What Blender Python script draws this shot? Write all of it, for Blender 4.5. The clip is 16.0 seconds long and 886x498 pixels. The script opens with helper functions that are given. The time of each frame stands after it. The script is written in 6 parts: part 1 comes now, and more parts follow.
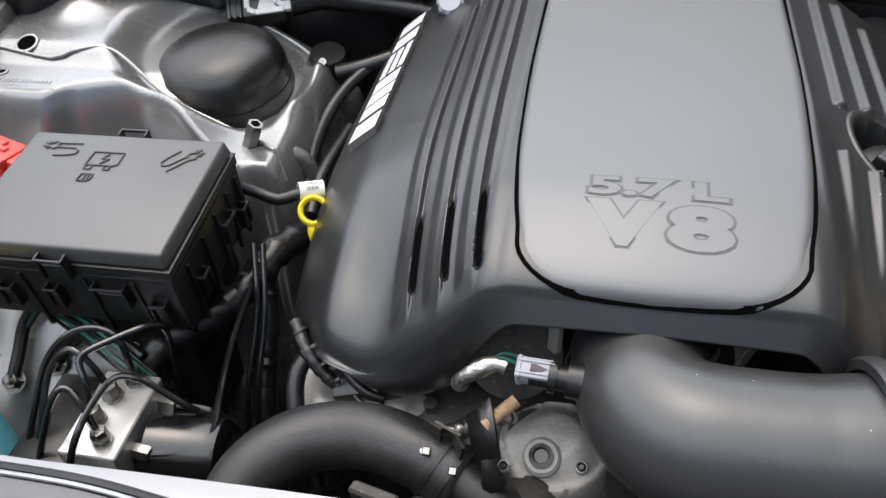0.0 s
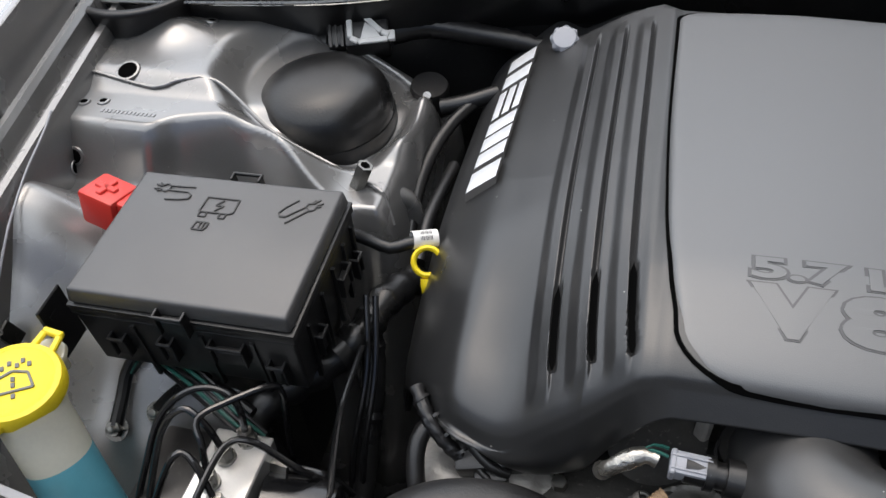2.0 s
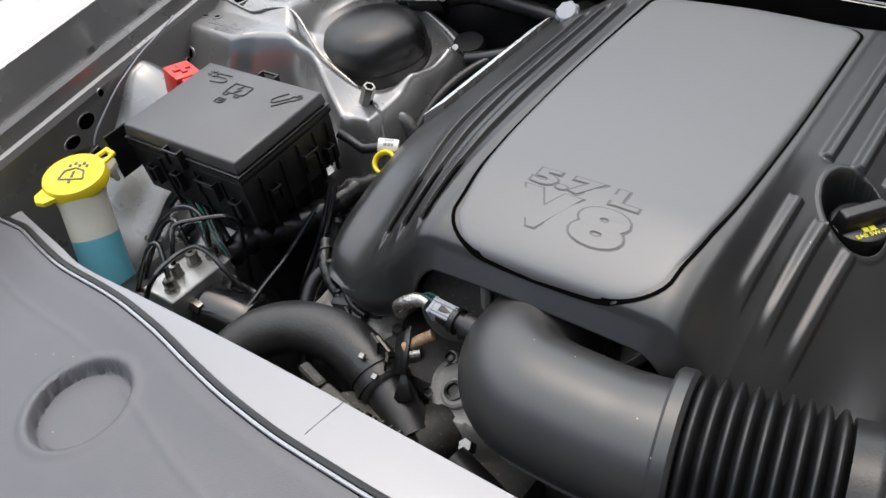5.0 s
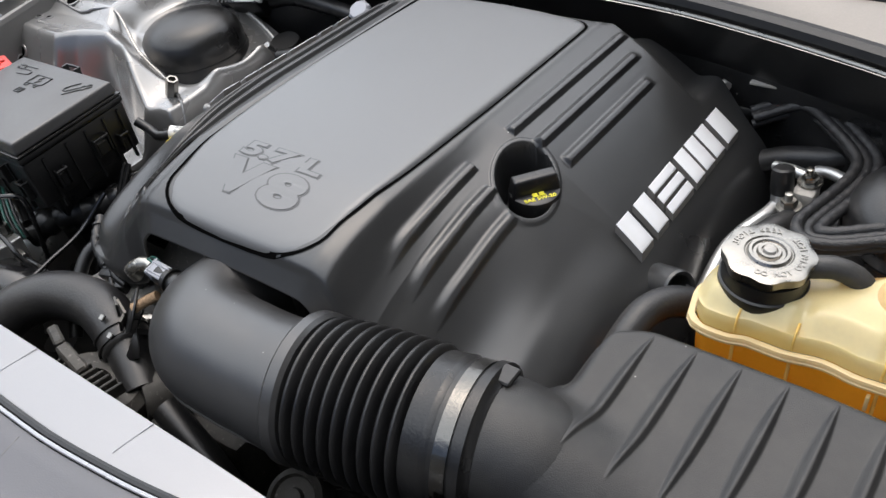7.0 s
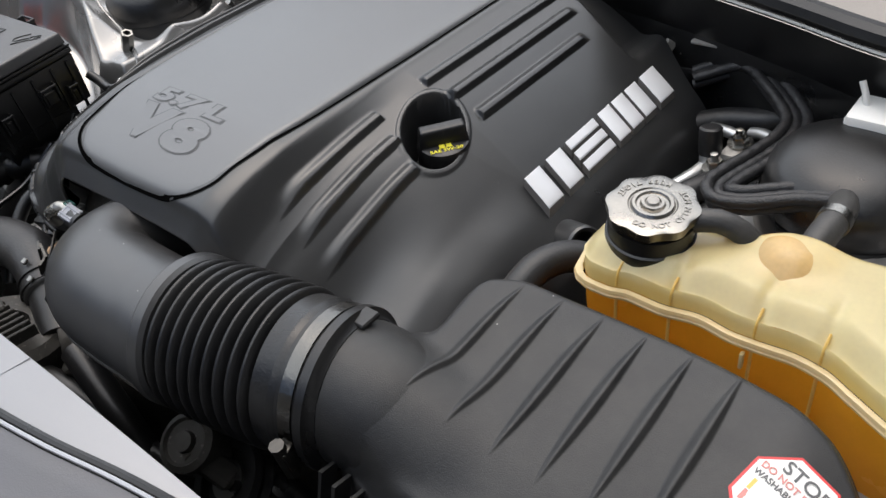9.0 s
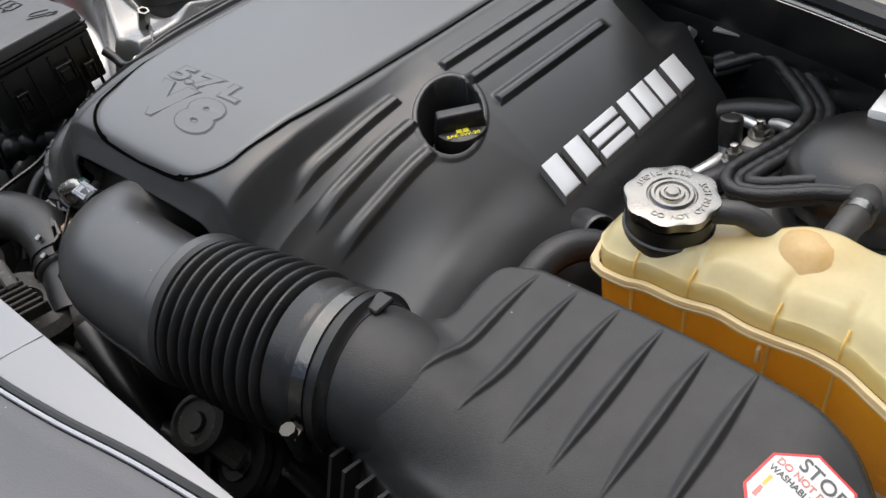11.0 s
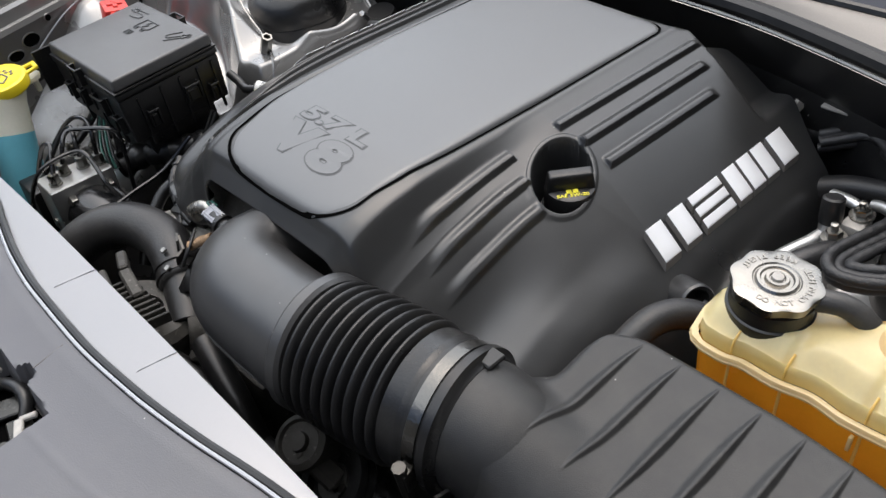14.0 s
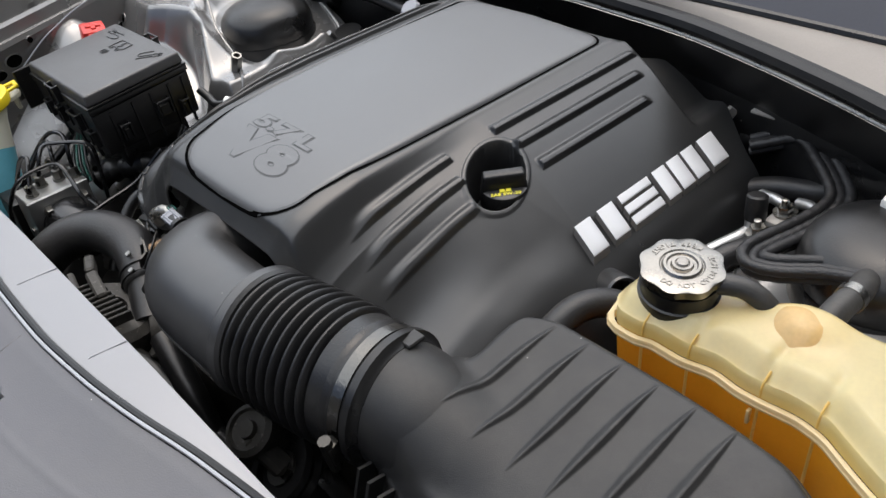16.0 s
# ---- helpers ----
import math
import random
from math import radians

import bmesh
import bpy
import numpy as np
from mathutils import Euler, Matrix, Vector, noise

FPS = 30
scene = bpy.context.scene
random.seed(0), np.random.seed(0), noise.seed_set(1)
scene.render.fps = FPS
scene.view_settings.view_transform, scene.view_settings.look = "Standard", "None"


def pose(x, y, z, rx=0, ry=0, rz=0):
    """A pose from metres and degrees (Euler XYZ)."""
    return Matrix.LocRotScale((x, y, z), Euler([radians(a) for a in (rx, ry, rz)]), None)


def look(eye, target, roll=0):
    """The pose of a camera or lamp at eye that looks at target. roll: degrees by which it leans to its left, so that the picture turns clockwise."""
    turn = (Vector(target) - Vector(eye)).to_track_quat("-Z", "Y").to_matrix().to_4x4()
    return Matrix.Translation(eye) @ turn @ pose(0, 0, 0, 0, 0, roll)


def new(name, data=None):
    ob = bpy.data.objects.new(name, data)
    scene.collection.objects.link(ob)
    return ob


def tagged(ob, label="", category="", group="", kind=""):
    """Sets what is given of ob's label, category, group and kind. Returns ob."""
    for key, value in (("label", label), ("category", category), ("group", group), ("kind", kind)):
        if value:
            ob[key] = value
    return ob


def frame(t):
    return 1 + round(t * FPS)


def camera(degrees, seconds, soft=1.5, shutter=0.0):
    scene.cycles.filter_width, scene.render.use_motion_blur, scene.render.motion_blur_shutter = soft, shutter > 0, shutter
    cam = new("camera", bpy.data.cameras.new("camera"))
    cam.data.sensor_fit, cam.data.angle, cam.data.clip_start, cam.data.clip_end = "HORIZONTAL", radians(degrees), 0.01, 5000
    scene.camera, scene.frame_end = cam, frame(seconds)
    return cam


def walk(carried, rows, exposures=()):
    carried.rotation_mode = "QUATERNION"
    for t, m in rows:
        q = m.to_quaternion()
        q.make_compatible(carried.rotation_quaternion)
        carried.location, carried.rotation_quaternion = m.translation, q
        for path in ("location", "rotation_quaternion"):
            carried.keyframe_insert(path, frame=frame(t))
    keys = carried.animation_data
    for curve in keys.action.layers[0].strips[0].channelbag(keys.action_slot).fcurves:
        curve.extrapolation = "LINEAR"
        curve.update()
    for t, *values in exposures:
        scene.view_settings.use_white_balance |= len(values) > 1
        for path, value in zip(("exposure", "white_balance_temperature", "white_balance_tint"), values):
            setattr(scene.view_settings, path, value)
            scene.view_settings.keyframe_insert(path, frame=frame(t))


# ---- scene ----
cam = camera(56.0, 16.0)
PATH = [
    (0, (-0.0371, -0.3832, 1.3070), (-0.2210, 0.3364, 0.6374), -4.59),
    (0.5, (-0.0851, -0.3764, 1.3133), (-0.2698, 0.3423, 0.6429), -4.67),
    (1, (-0.1178, -0.3600, 1.3212), (-0.3033, 0.3577, 0.6499), -4.66),
    (1.5, (-0.1313, -0.3491, 1.3318), (-0.3066, 0.3662, 0.6554), -3.68),
    (2, (-0.1251, -0.3383, 1.3317), (-0.3375, 0.3639, 0.6522), -4.29),
    (2.5, (-0.0800, -0.3078, 1.3286), (-0.3734, 0.3658, 0.6503), -4.86),
    (3, (-0.0148, -0.2894, 1.3214), (-0.4118, 0.3347, 0.6484), -7.03),
    (5.5, (0.3068, -0.3962, 1.3450), (-0.2064, 0.1872, 0.7154), -8.20),
    (6, (0.3661, -0.3952, 1.3506), (-0.1442, 0.1994, 0.7292), -8.08),
    (6.5, (0.4200, -0.3569, 1.3350), (-0.0790, 0.2460, 0.7126), -7.53),
    (7, (0.4771, -0.3100, 1.3110), (-0.0349, 0.2880, 0.6944), -7.92),
    (7.5, (0.5269, -0.2864, 1.2921), (-0.0049, 0.2902, 0.6718), -8.09),
    (8, (0.5621, -0.2695, 1.2807), (0.0221, 0.2955, 0.6568), -8.33),
    (10.5, (0.5695, -0.2483, 1.2729), (0.0234, 0.2974, 0.6372), -8.60),
    (11, (0.5625, -0.2515, 1.2728), (0.0160, 0.2874, 0.6318), -8.08),
    (11.5, (0.5505, -0.2489, 1.2713), (-0.0080, 0.2770, 0.6298), -7.96),
    (12, (0.5442, -0.2547, 1.2758), (-0.0267, 0.2592, 0.6355), -7.82),
    (12.5, (0.5340, -0.2709, 1.2971), (-0.0422, 0.2368, 0.6567), -7.02),
    (13, (0.5331, -0.2807, 1.3178), (-0.0457, 0.2230, 0.6765), -6.22),
    (13.5, (0.5353, -0.2881, 1.3301), (-0.0520, 0.2044, 0.6879), -6.18),
    (14, (0.5424, -0.2797, 1.3267), (-0.0573, 0.2161, 0.6986), -6.04),
    (14.5, (0.5386, -0.2818, 1.3228), (-0.0685, 0.2183, 0.7052), -6.10),
    (15, (0.5425, -0.2814, 1.3224), (-0.0670, 0.2225, 0.7104), -6.02),
    (15.5, (0.5575, -0.2764, 1.3201), (-0.0546, 0.2307, 0.7133), -5.99),
    (16, (0.6184, -0.2709, 1.3250), (-0.0008, 0.2349, 0.7245), -6.72),
]
walk(cam, [(t, look(eye, target, roll)) for t, eye, target, roll in PATH],
     exposures=[(0, 0.68), (0.5, 0.58), (1.5, 0.36), (3, 0.08), (5.5, 0.46), (6, 0.50), (7, 0.50), (8, 0.22), (10.5, 0.20), (11, 0.22), (12, 0.28), (13.5, 0.42), (15, 0.38), (16, 0.24)])

import functools

# ---- light ----
SUN_ELEV, SUN_AZ = 74, -38     # degrees; azimuth from +y towards +x
world = bpy.data.worlds.new("sky")
scene.world = world
world.use_nodes = True
wn = world.node_tree.nodes
sky = wn.new("ShaderNodeTexSky")
sky.sky_type, sky.sun_disc = "NISHITA", False
sky.sun_elevation, sky.sun_rotation = radians(SUN_ELEV), radians(SUN_AZ)
sky.air_density, sky.dust_density, sky.ozone_density = 0.8, 5.0, 0.9
world.node_tree.links.new(sky.outputs[0], wn["Background"].inputs[0])
wn["Background"].inputs[1].default_value = 0.13
sun_data = bpy.data.lights.new("sun", "SUN")
sun_data.energy, sun_data.angle, sun_data.color = 3.4, radians(128), (0.945, 0.985, 1.0)
sun = new("sun", sun_data)
ce = math.cos(radians(SUN_ELEV))
sun.matrix_world = look(Vector((math.sin(radians(SUN_AZ)) * ce, math.cos(radians(SUN_AZ)) * ce, math.sin(radians(SUN_ELEV)))) * 10, (0, 0, 0))

# ---- materials ----


def material(name, colour, rough=0.5, metal=0.0, spread=0.15, grain=600.0, bump=0.06, patch=9.0, rough_spread=0.08, coat=0.0, specks=0.0, dots=0.0, dust=0.0, shine=0.5):
    """A surface with broad patches, fine grain and a fine relief, in metres of the world."""
    m = bpy.data.materials.new(name)
    m.use_nodes = True
    n, l = m.node_tree.nodes, m.node_tree.links
    b = n["Principled BSDF"]
    geo = n.new("ShaderNodeNewGeometry")
    big, fine = n.new("ShaderNodeTexNoise"), n.new("ShaderNodeTexNoise")
    big.inputs["Scale"].default_value, big.inputs["Detail"].default_value = patch, 5.0
    fine.inputs["Scale"].default_value, fine.inputs["Detail"].default_value = grain, 3.0
    for x in (big, fine):
        l.new(geo.outputs["Position"], x.inputs["Vector"])
    add = n.new("ShaderNodeMath")
    add.operation = "MULTIPLY_ADD"
    l.new(fine.outputs["Fac"], add.inputs[0])
    add.inputs[1].default_value = 0.35
    l.new(big.outputs["Fac"], add.inputs[2])
    ramp = n.new("ShaderNodeMapRange")
    l.new(add.outputs[0], ramp.inputs["Value"])
    ramp.inputs["From Min"].default_value, ramp.inputs["From Max"].default_value = 0.35, 1.0
    ramp.inputs["To Min"].default_value, ramp.inputs["To Max"].default_value = 1 - spread, 1 + spread
    mul = n.new("ShaderNodeVectorMath")
    mul.operation = "SCALE"
    mul.inputs[0].default_value = colour
    l.new(ramp.outputs[0], mul.inputs["Scale"])
    last = mul.outputs[0]
    if specks:
        vor = n.new("ShaderNodeTexNoise")
        vor.inputs["Scale"].default_value, vor.inputs["Detail"].default_value = 240.0, 6.0
        l.new(geo.outputs["Position"], vor.inputs["Vector"])
        cut = n.new("ShaderNodeMapRange")
        cut.inputs["From Min"].default_value, cut.inputs["From Max"].default_value = 0.62, 0.72
        cut.inputs["To Max"].default_value = specks
        l.new(vor.outputs["Fac"], cut.inputs["Value"])
        mix = n.new("ShaderNodeMix")
        mix.data_type = "RGBA"
        mix.inputs["B"].default_value = (0.33, 0.31, 0.28, 1)
        l.new(cut.outputs[0], mix.inputs["Factor"])
        l.new(last, mix.inputs["A"])
        last = mix.outputs["Result"]
    if dust:
        film = n.new("ShaderNodeTexNoise")
        film.inputs["Scale"].default_value, film.inputs["Detail"].default_value, film.inputs["Roughness"].default_value = 17.0, 9.0, 0.72
        l.new(geo.outputs["Position"], film.inputs["Vector"])
        cut = n.new("ShaderNodeMapRange")
        cut.inputs["From Min"].default_value, cut.inputs["From Max"].default_value, cut.inputs["To Max"].default_value = 0.42, 0.75, dust
        l.new(film.outputs["Fac"], cut.inputs["Value"])
        mix = n.new("ShaderNodeMix")
        mix.data_type = "RGBA"
        mix.inputs["B"].default_value = (0.20, 0.19, 0.165, 1)
        l.new(cut.outputs[0], mix.inputs["Factor"])
        l.new(last, mix.inputs["A"])
        last = mix.outputs["Result"]
    if dots:
        cell = n.new("ShaderNodeTexVoronoi")
        cell.inputs["Scale"].default_value = 55.0
        l.new(geo.outputs["Position"], cell.inputs["Vector"])
        near = n.new("ShaderNodeMapRange")
        near.inputs["From Min"].default_value, near.inputs["From Max"].default_value = 0.035, 0.018
        l.new(cell.outputs["Distance"], near.inputs["Value"])
        some = n.new("ShaderNodeMath")
        some.operation, some.inputs[1].default_value = "LESS_THAN", dots
        tone = n.new("ShaderNodeSeparateColor")
        l.new(cell.outputs["Color"], tone.inputs[0])
        l.new(tone.outputs[0], some.inputs[0])
        both = n.new("ShaderNodeMath")
        both.operation = "MULTIPLY"
        l.new(near.outputs[0], both.inputs[0])
        l.new(some.outputs[0], both.inputs[1])
        mix = n.new("ShaderNodeMix")
        mix.data_type = "RGBA"
        mix.inputs["B"].default_value = (0.55, 0.54, 0.50, 1)
        l.new(both.outputs[0], mix.inputs["Factor"])
        l.new(last, mix.inputs["A"])
        last = mix.outputs["Result"]
    l.new(last, b.inputs["Base Color"])
    rr = n.new("ShaderNodeMapRange")
    l.new(big.outputs["Fac"], rr.inputs["Value"])
    rr.inputs["From Min"].default_value, rr.inputs["From Max"].default_value = 0.3, 0.7
    rr.inputs["To Min"].default_value, rr.inputs["To Max"].default_value = max(rough - rough_spread, 0.03), min(rough + rough_spread, 1)
    l.new(rr.outputs[0], b.inputs["Roughness"])
    b.inputs["Metallic"].default_value = metal
    b.inputs["Specular IOR Level"].default_value = shine
    b.inputs["Coat Weight"].default_value = coat
    b.inputs["Coat Roughness"].default_value = 0.12
    if bump:
        bp = n.new("ShaderNodeBump")
        bp.inputs["Strength"].default_value, bp.inputs["Distance"].default_value = bump, 0.002
        l.new(fine.outputs["Fac"], bp.inputs["Height"])
        l.new(bp.outputs[0], b.inputs["Normal"])
    return m


def translucent(name, colour, deep, through_amount, rough=0.35, blotch=0.12, level=None):
    """Milky plastic: diffuse, some light let through, a soft gloss. level: a second tint of the liquid inside, full at one height and gone at another."""
    m = material(name, colour, rough, 0.0, blotch, 300, 0.03, 26, coat=0.4)
    n, l = m.node_tree.nodes, m.node_tree.links
    b = n["Principled BSDF"]
    if level:
        tint, low, high = level
        geo, axis, mapr, wob = n.new("ShaderNodeNewGeometry"), n.new("ShaderNodeSeparateXYZ"), n.new("ShaderNodeMapRange"), n.new("ShaderNodeTexNoise")
        wob.inputs["Scale"].default_value = 30.0
        l.new(geo.outputs["Position"], axis.inputs[0])
        l.new(geo.outputs["Position"], wob.inputs["Vector"])
        sway = n.new("ShaderNodeMath")
        sway.operation, sway.inputs[1].default_value = "MULTIPLY_ADD", 0.03
        l.new(wob.outputs["Fac"], sway.inputs[0])
        l.new(axis.outputs["Z"], sway.inputs[2])
        mapr.interpolation_type = "SMOOTHSTEP"
        mapr.inputs["From Min"].default_value, mapr.inputs["From Max"].default_value = low + 0.015, high + 0.015
        mapr.inputs["To Min"].default_value, mapr.inputs["To Max"].default_value = 0.85, 0.0
        l.new(sway.outputs[0], mapr.inputs["Value"])
        old = b.inputs["Base Color"].links[0].from_socket
        tone = n.new("ShaderNodeMix")
        tone.data_type = "RGBA"
        tone.inputs["B"].default_value = (*tint, 1)
        l.new(mapr.outputs[0], tone.inputs["Factor"])
        l.new(old, tone.inputs["A"])
        l.new(tone.outputs["Result"], b.inputs["Base Color"])
    tr = n.new("ShaderNodeBsdfTranslucent")
    tr.inputs[0].default_value = (*deep, 1)
    mix = n.new("ShaderNodeMixShader")
    mix.inputs[0].default_value = through_amount
    l.new(b.outputs[0], mix.inputs[1])
    l.new(tr.outputs[0], mix.inputs[2])
    l.new(mix.outputs[0], n["Material Output"].inputs["Surface"])
    return m


COVER = material("charcoal moulded plastic", (0.018, 0.0183, 0.0188), 0.35, 0.0, 0.2, 1100, 0.07, 6, dots=0.3, dust=0.03, shine=0.8)
PANEL = material("satin grey painted plastic", (0.140, 0.143, 0.146), 0.37, 0.3, 0.06, 1600, 0.10, 5, dots=0.08)
BLACK = material("black plastic", (0.008, 0.008, 0.0085), 0.34, 0.0, 0.2, 900, 0.08, 12, specks=0.05, dots=0.15, dust=0.05)
LIDTOP = material("black textured plastic", (0.011, 0.011, 0.0112), 0.44, 0.0, 0.2, 1500, 0.22, 8, dots=0.5, dust=0.10, shine=0.5)
TUBE = material("black duct plastic", (0.026, 0.026, 0.0265), 0.36, 0.0, 0.18, 1000, 0.06, 10, dots=0.45, dust=0.05, shine=0.85)
GLOSS = material("glossy black coating", (0.008, 0.008, 0.0085), 0.16, 0.0, 0.15, 700, 0.05, 20, dots=0.1, shine=0.7)
RUBBER = material("black rubber", (0.007, 0.007, 0.0075), 0.33, 0.0, 0.25, 500, 0.1, 20, dust=0.06)
HOSE = material("worn rubber hose", (0.013, 0.013, 0.014), 0.40, 0.0, 0.35, 400, 0.16, 15, dust=0.12)
GREYHOSE = material("greyed rubber hose", (0.035, 0.034, 0.033), 0.48, 0.0, 0.35, 400, 0.16, 15, dust=0.2)
DIRT = material("grimy dark metal", (0.055, 0.052, 0.047), 0.6, 0.3, 0.5, 160, 0.3, 25, specks=0.35)
CAST = material("dull cast aluminium", (0.36, 0.345, 0.32), 0.55, 0.35, 0.35, 260, 0.35, 22, specks=0.3)
ALU = material("machined aluminium", (0.55, 0.55, 0.54), 0.34, 0.85, 0.08, 500, 0.05, 20)
STEEL = material("bright zinc steel", (0.27, 0.263, 0.245), 0.30, 1.0, 0.2, 400, 0.08, 30)
CHROME = material("polished steel", (0.27, 0.26, 0.24), 0.27, 1.0, 0.2, 500, 0.05, 40)
PAINT = material("dark silver metallic paint", (0.255, 0.252, 0.248), 0.26, 0.6, 0.16, 700, 0.05, 9, coat=0.5, dots=0.5, dust=0.22)
FENDER = material("silver metallic paint", (0.36, 0.36, 0.37), 0.28, 0.6, 0.05, 1200, 0.02, 5, coat=0.8)
BEAM = material("bright silver paint", (0.27, 0.27, 0.278), 0.42, 0.5, 0.05, 900, 0.03, 8, coat=0.2, dots=0.6)
SIGHT = material("grey grille shield plastic", (0.105, 0.105, 0.115), 0.42, 0.0, 0.10, 1000, 0.14, 7, dots=0.6, dust=0.10)
# The beige paints the sky's grazing reflection on darker cowl plastic.
COWL = material("cowl plastic with sky reflection in its beige", (0.25, 0.225, 0.20), 0.45, 0.0, 0.2, 700, 0.05, 8, dust=0.3)
YELLOW = material("yellow plastic", (0.85, 0.66, 0.02), 0.4, 0.0, 0.1, 500, 0.05, 30)
RED = material("red plastic", (0.62, 0.04, 0.03), 0.42, 0.0, 0.1, 500, 0.05, 30)
BADGE = material("brushed silver plastic", (0.82, 0.83, 0.85), 0.38, 0.35, 0.04, 900, 0.03, 10)
BADGESIDE = material("grey letter flank", (0.16, 0.15, 0.14), 0.5, 0.0, 0.1, 900, 0.05, 20)
WHITE = material("white plastic", (0.66, 0.66, 0.64), 0.4, 0.0, 0.08, 500, 0.04, 20)
GREYPL = material("grey connector plastic", (0.30, 0.31, 0.34), 0.4, 0.0, 0.08, 500, 0.04, 20)
FOIL = material("crinkled foil sleeve", (0.42, 0.40, 0.36), 0.3, 0.9, 0.25, 220, 0.6, 60)
RUST = material("rusty fitting", (0.33, 0.22, 0.13), 0.75, 0.2, 0.45, 300, 0.4, 60)
BRAID = material("braided black sleeve", (0.014, 0.014, 0.015), 0.42, 0.0, 0.3, 700, 0.4, 30)
GREEN = material("green wire", (0.02, 0.10, 0.08), 0.4, 0.0, 0.1, 500, 0.05, 30)
BAND = material("polished stainless band", (0.15, 0.145, 0.135), 0.20, 1.0, 0.12, 300, 0.12, 45)
TANK = translucent("aged milky plastic", (0.80, 0.71, 0.39), (1.0, 0.86, 0.45), 0.45, 0.20, 0.16, ((0.80, 0.56, 0.14), 0.884, 0.905))
COOLANT = translucent("amber plastic with coolant behind", (0.74, 0.36, 0.035), (1.0, 0.50, 0.06), 0.55, 0.20, 0.25, ((0.30, 0.075, 0.012), 0.80, 0.885))
FLANGE = translucent("pale weld plastic", (0.76, 0.62, 0.34), (1.0, 0.80, 0.42), 0.3, 0.3, 0.12)
BAFFLE = translucent("deep yellow plastic", (0.82, 0.62, 0.20), (1.0, 0.75, 0.25), 0.4, 0.28, 0.15)
BOTTLE = translucent("milky white plastic", (0.86, 0.84, 0.74), (0.95, 0.93, 0.8), 0.35)
FLUID = translucent("milky plastic with blue fluid behind", (0.16, 0.50, 0.62), (0.15, 0.6, 0.75), 0.25)
STAIN = translucent("orange tinted plastic", (0.80, 0.62, 0.30), (0.98, 0.70, 0.32), 0.45, 0.20, 0.3)
DULL = material("dull dark steel", (0.075, 0.072, 0.066), 0.34, 0.9, 0.3, 300, 0.15, 40, specks=0.2)
# Glossless near-black that paints the shade inside slots, gaps and holes.
HOLESHADE = material("near-black painted shade of openings", (0.003, 0.003, 0.003), 0.95, 0.0, 0.1, 300, 0.0, 9, shine=0.0)
FUSELID = material("black grained lid plastic", (0.043, 0.043, 0.044), 0.42, 0.0, 0.12, 2000, 0.14, 8, dots=0.2, dust=0.05, shine=0.9)
GLASS = material("dark matt windscreen glass", (0.045, 0.050, 0.064), 0.42, 0.0, 0.08, 300, 0.0, 5, shine=0.15)
GROUND = material("pale worn concrete", (0.36, 0.345, 0.31), 0.85, 0.0, 0.3, 60, 0.4, 1.5, specks=0.4)
SKYBLOCK = material("plain grey of the sky-blocking walls", (0.13, 0.128, 0.122), 0.9, 0.0, 0.25, 60, 0.3, 1.2)
LETTERSHADE = material("darker grey as edge shade round the letters", (0.075, 0.077, 0.080), 0.45, 0.2, 0.1, 900, 0.05, 9)
INKY = material("yellow print", (0.8, 0.72, 0.05), 0.5, 0.0, 0.05, 400, 0.0, 20)
INKR = material("red print", (0.62, 0.05, 0.05), 0.5, 0.0, 0.05, 400, 0.0, 20)
INKK = material("dark print", (0.12, 0.12, 0.12), 0.5, 0.0, 0.05, 400, 0.0, 20)
PAPER = material("white sticker", (0.78, 0.77, 0.74), 0.45, 0.0, 0.04, 400, 0.02, 20)
PINK = material("pink print", (0.62, 0.25, 0.22), 0.5, 0.0, 0.05, 400, 0.0, 20)
GOLD = material("gold print", (0.68, 0.50, 0.12), 0.5, 0.0, 0.05, 400, 0.0, 20)

# ---- mesh tools ----


def thing(name, label, category, at=(0, 0, 0), group="", kind=""):
    e = new(name)
    e.location = at
    e.empty_display_size = 0.02
    return tagged(e, label, category, group, kind)


def part(name, bm, mat, parent=None, label="", smooth=35):
    """Links a bmesh in world metres as one mesh, under a thing or under a part of it."""
    bmesh.ops.recalc_face_normals(bm, faces=bm.faces)
    me = bpy.data.meshes.new(name)
    bm.to_mesh(me)
    bm.free()
    me.polygons.foreach_set("use_smooth", [True] * len(me.polygons))
    if smooth < 180:
        me.set_sharp_from_angle(angle=radians(smooth))
    me.materials.append(mat)
    ob = new(name, me)
    if parent is not None:
        ob.parent = parent
        if parent.type == "EMPTY":
            ob.matrix_parent_inverse = Matrix.Translation(parent.location).inverted()
    if label:
        ob["label"] = label
    return ob


def alone(name, bm, mat, label, category, group="", kind="", smooth=35):
    return tagged(part(name, bm, mat, None, "", smooth), label, category, group, kind)


def join(*bms):
    out = bmesh.new()
    for b in bms:
        me = bpy.data.meshes.new("tmp")
        b.to_mesh(me)
        b.free()
        out.from_mesh(me)
        bpy.data.meshes.remove(me)
    return out


def moved(bm, m):
    bm.transform(m)
    return bm


def box(x0, x1, y0, y1, z0, z1, bevel=0.0, segs=2):
    bm = bmesh.new()
    bmesh.ops.create_cube(bm, size=1, matrix=Matrix.LocRotScale(((x0 + x1) / 2, (y0 + y1) / 2, (z0 + z1) / 2), None, (x1 - x0, y1 - y0, z1 - z0)))
    if bevel:
        bmesh.ops.bevel(bm, geom=bm.edges[:], offset=bevel, segments=segs, affect="EDGES", profile=0.5)
    return bm


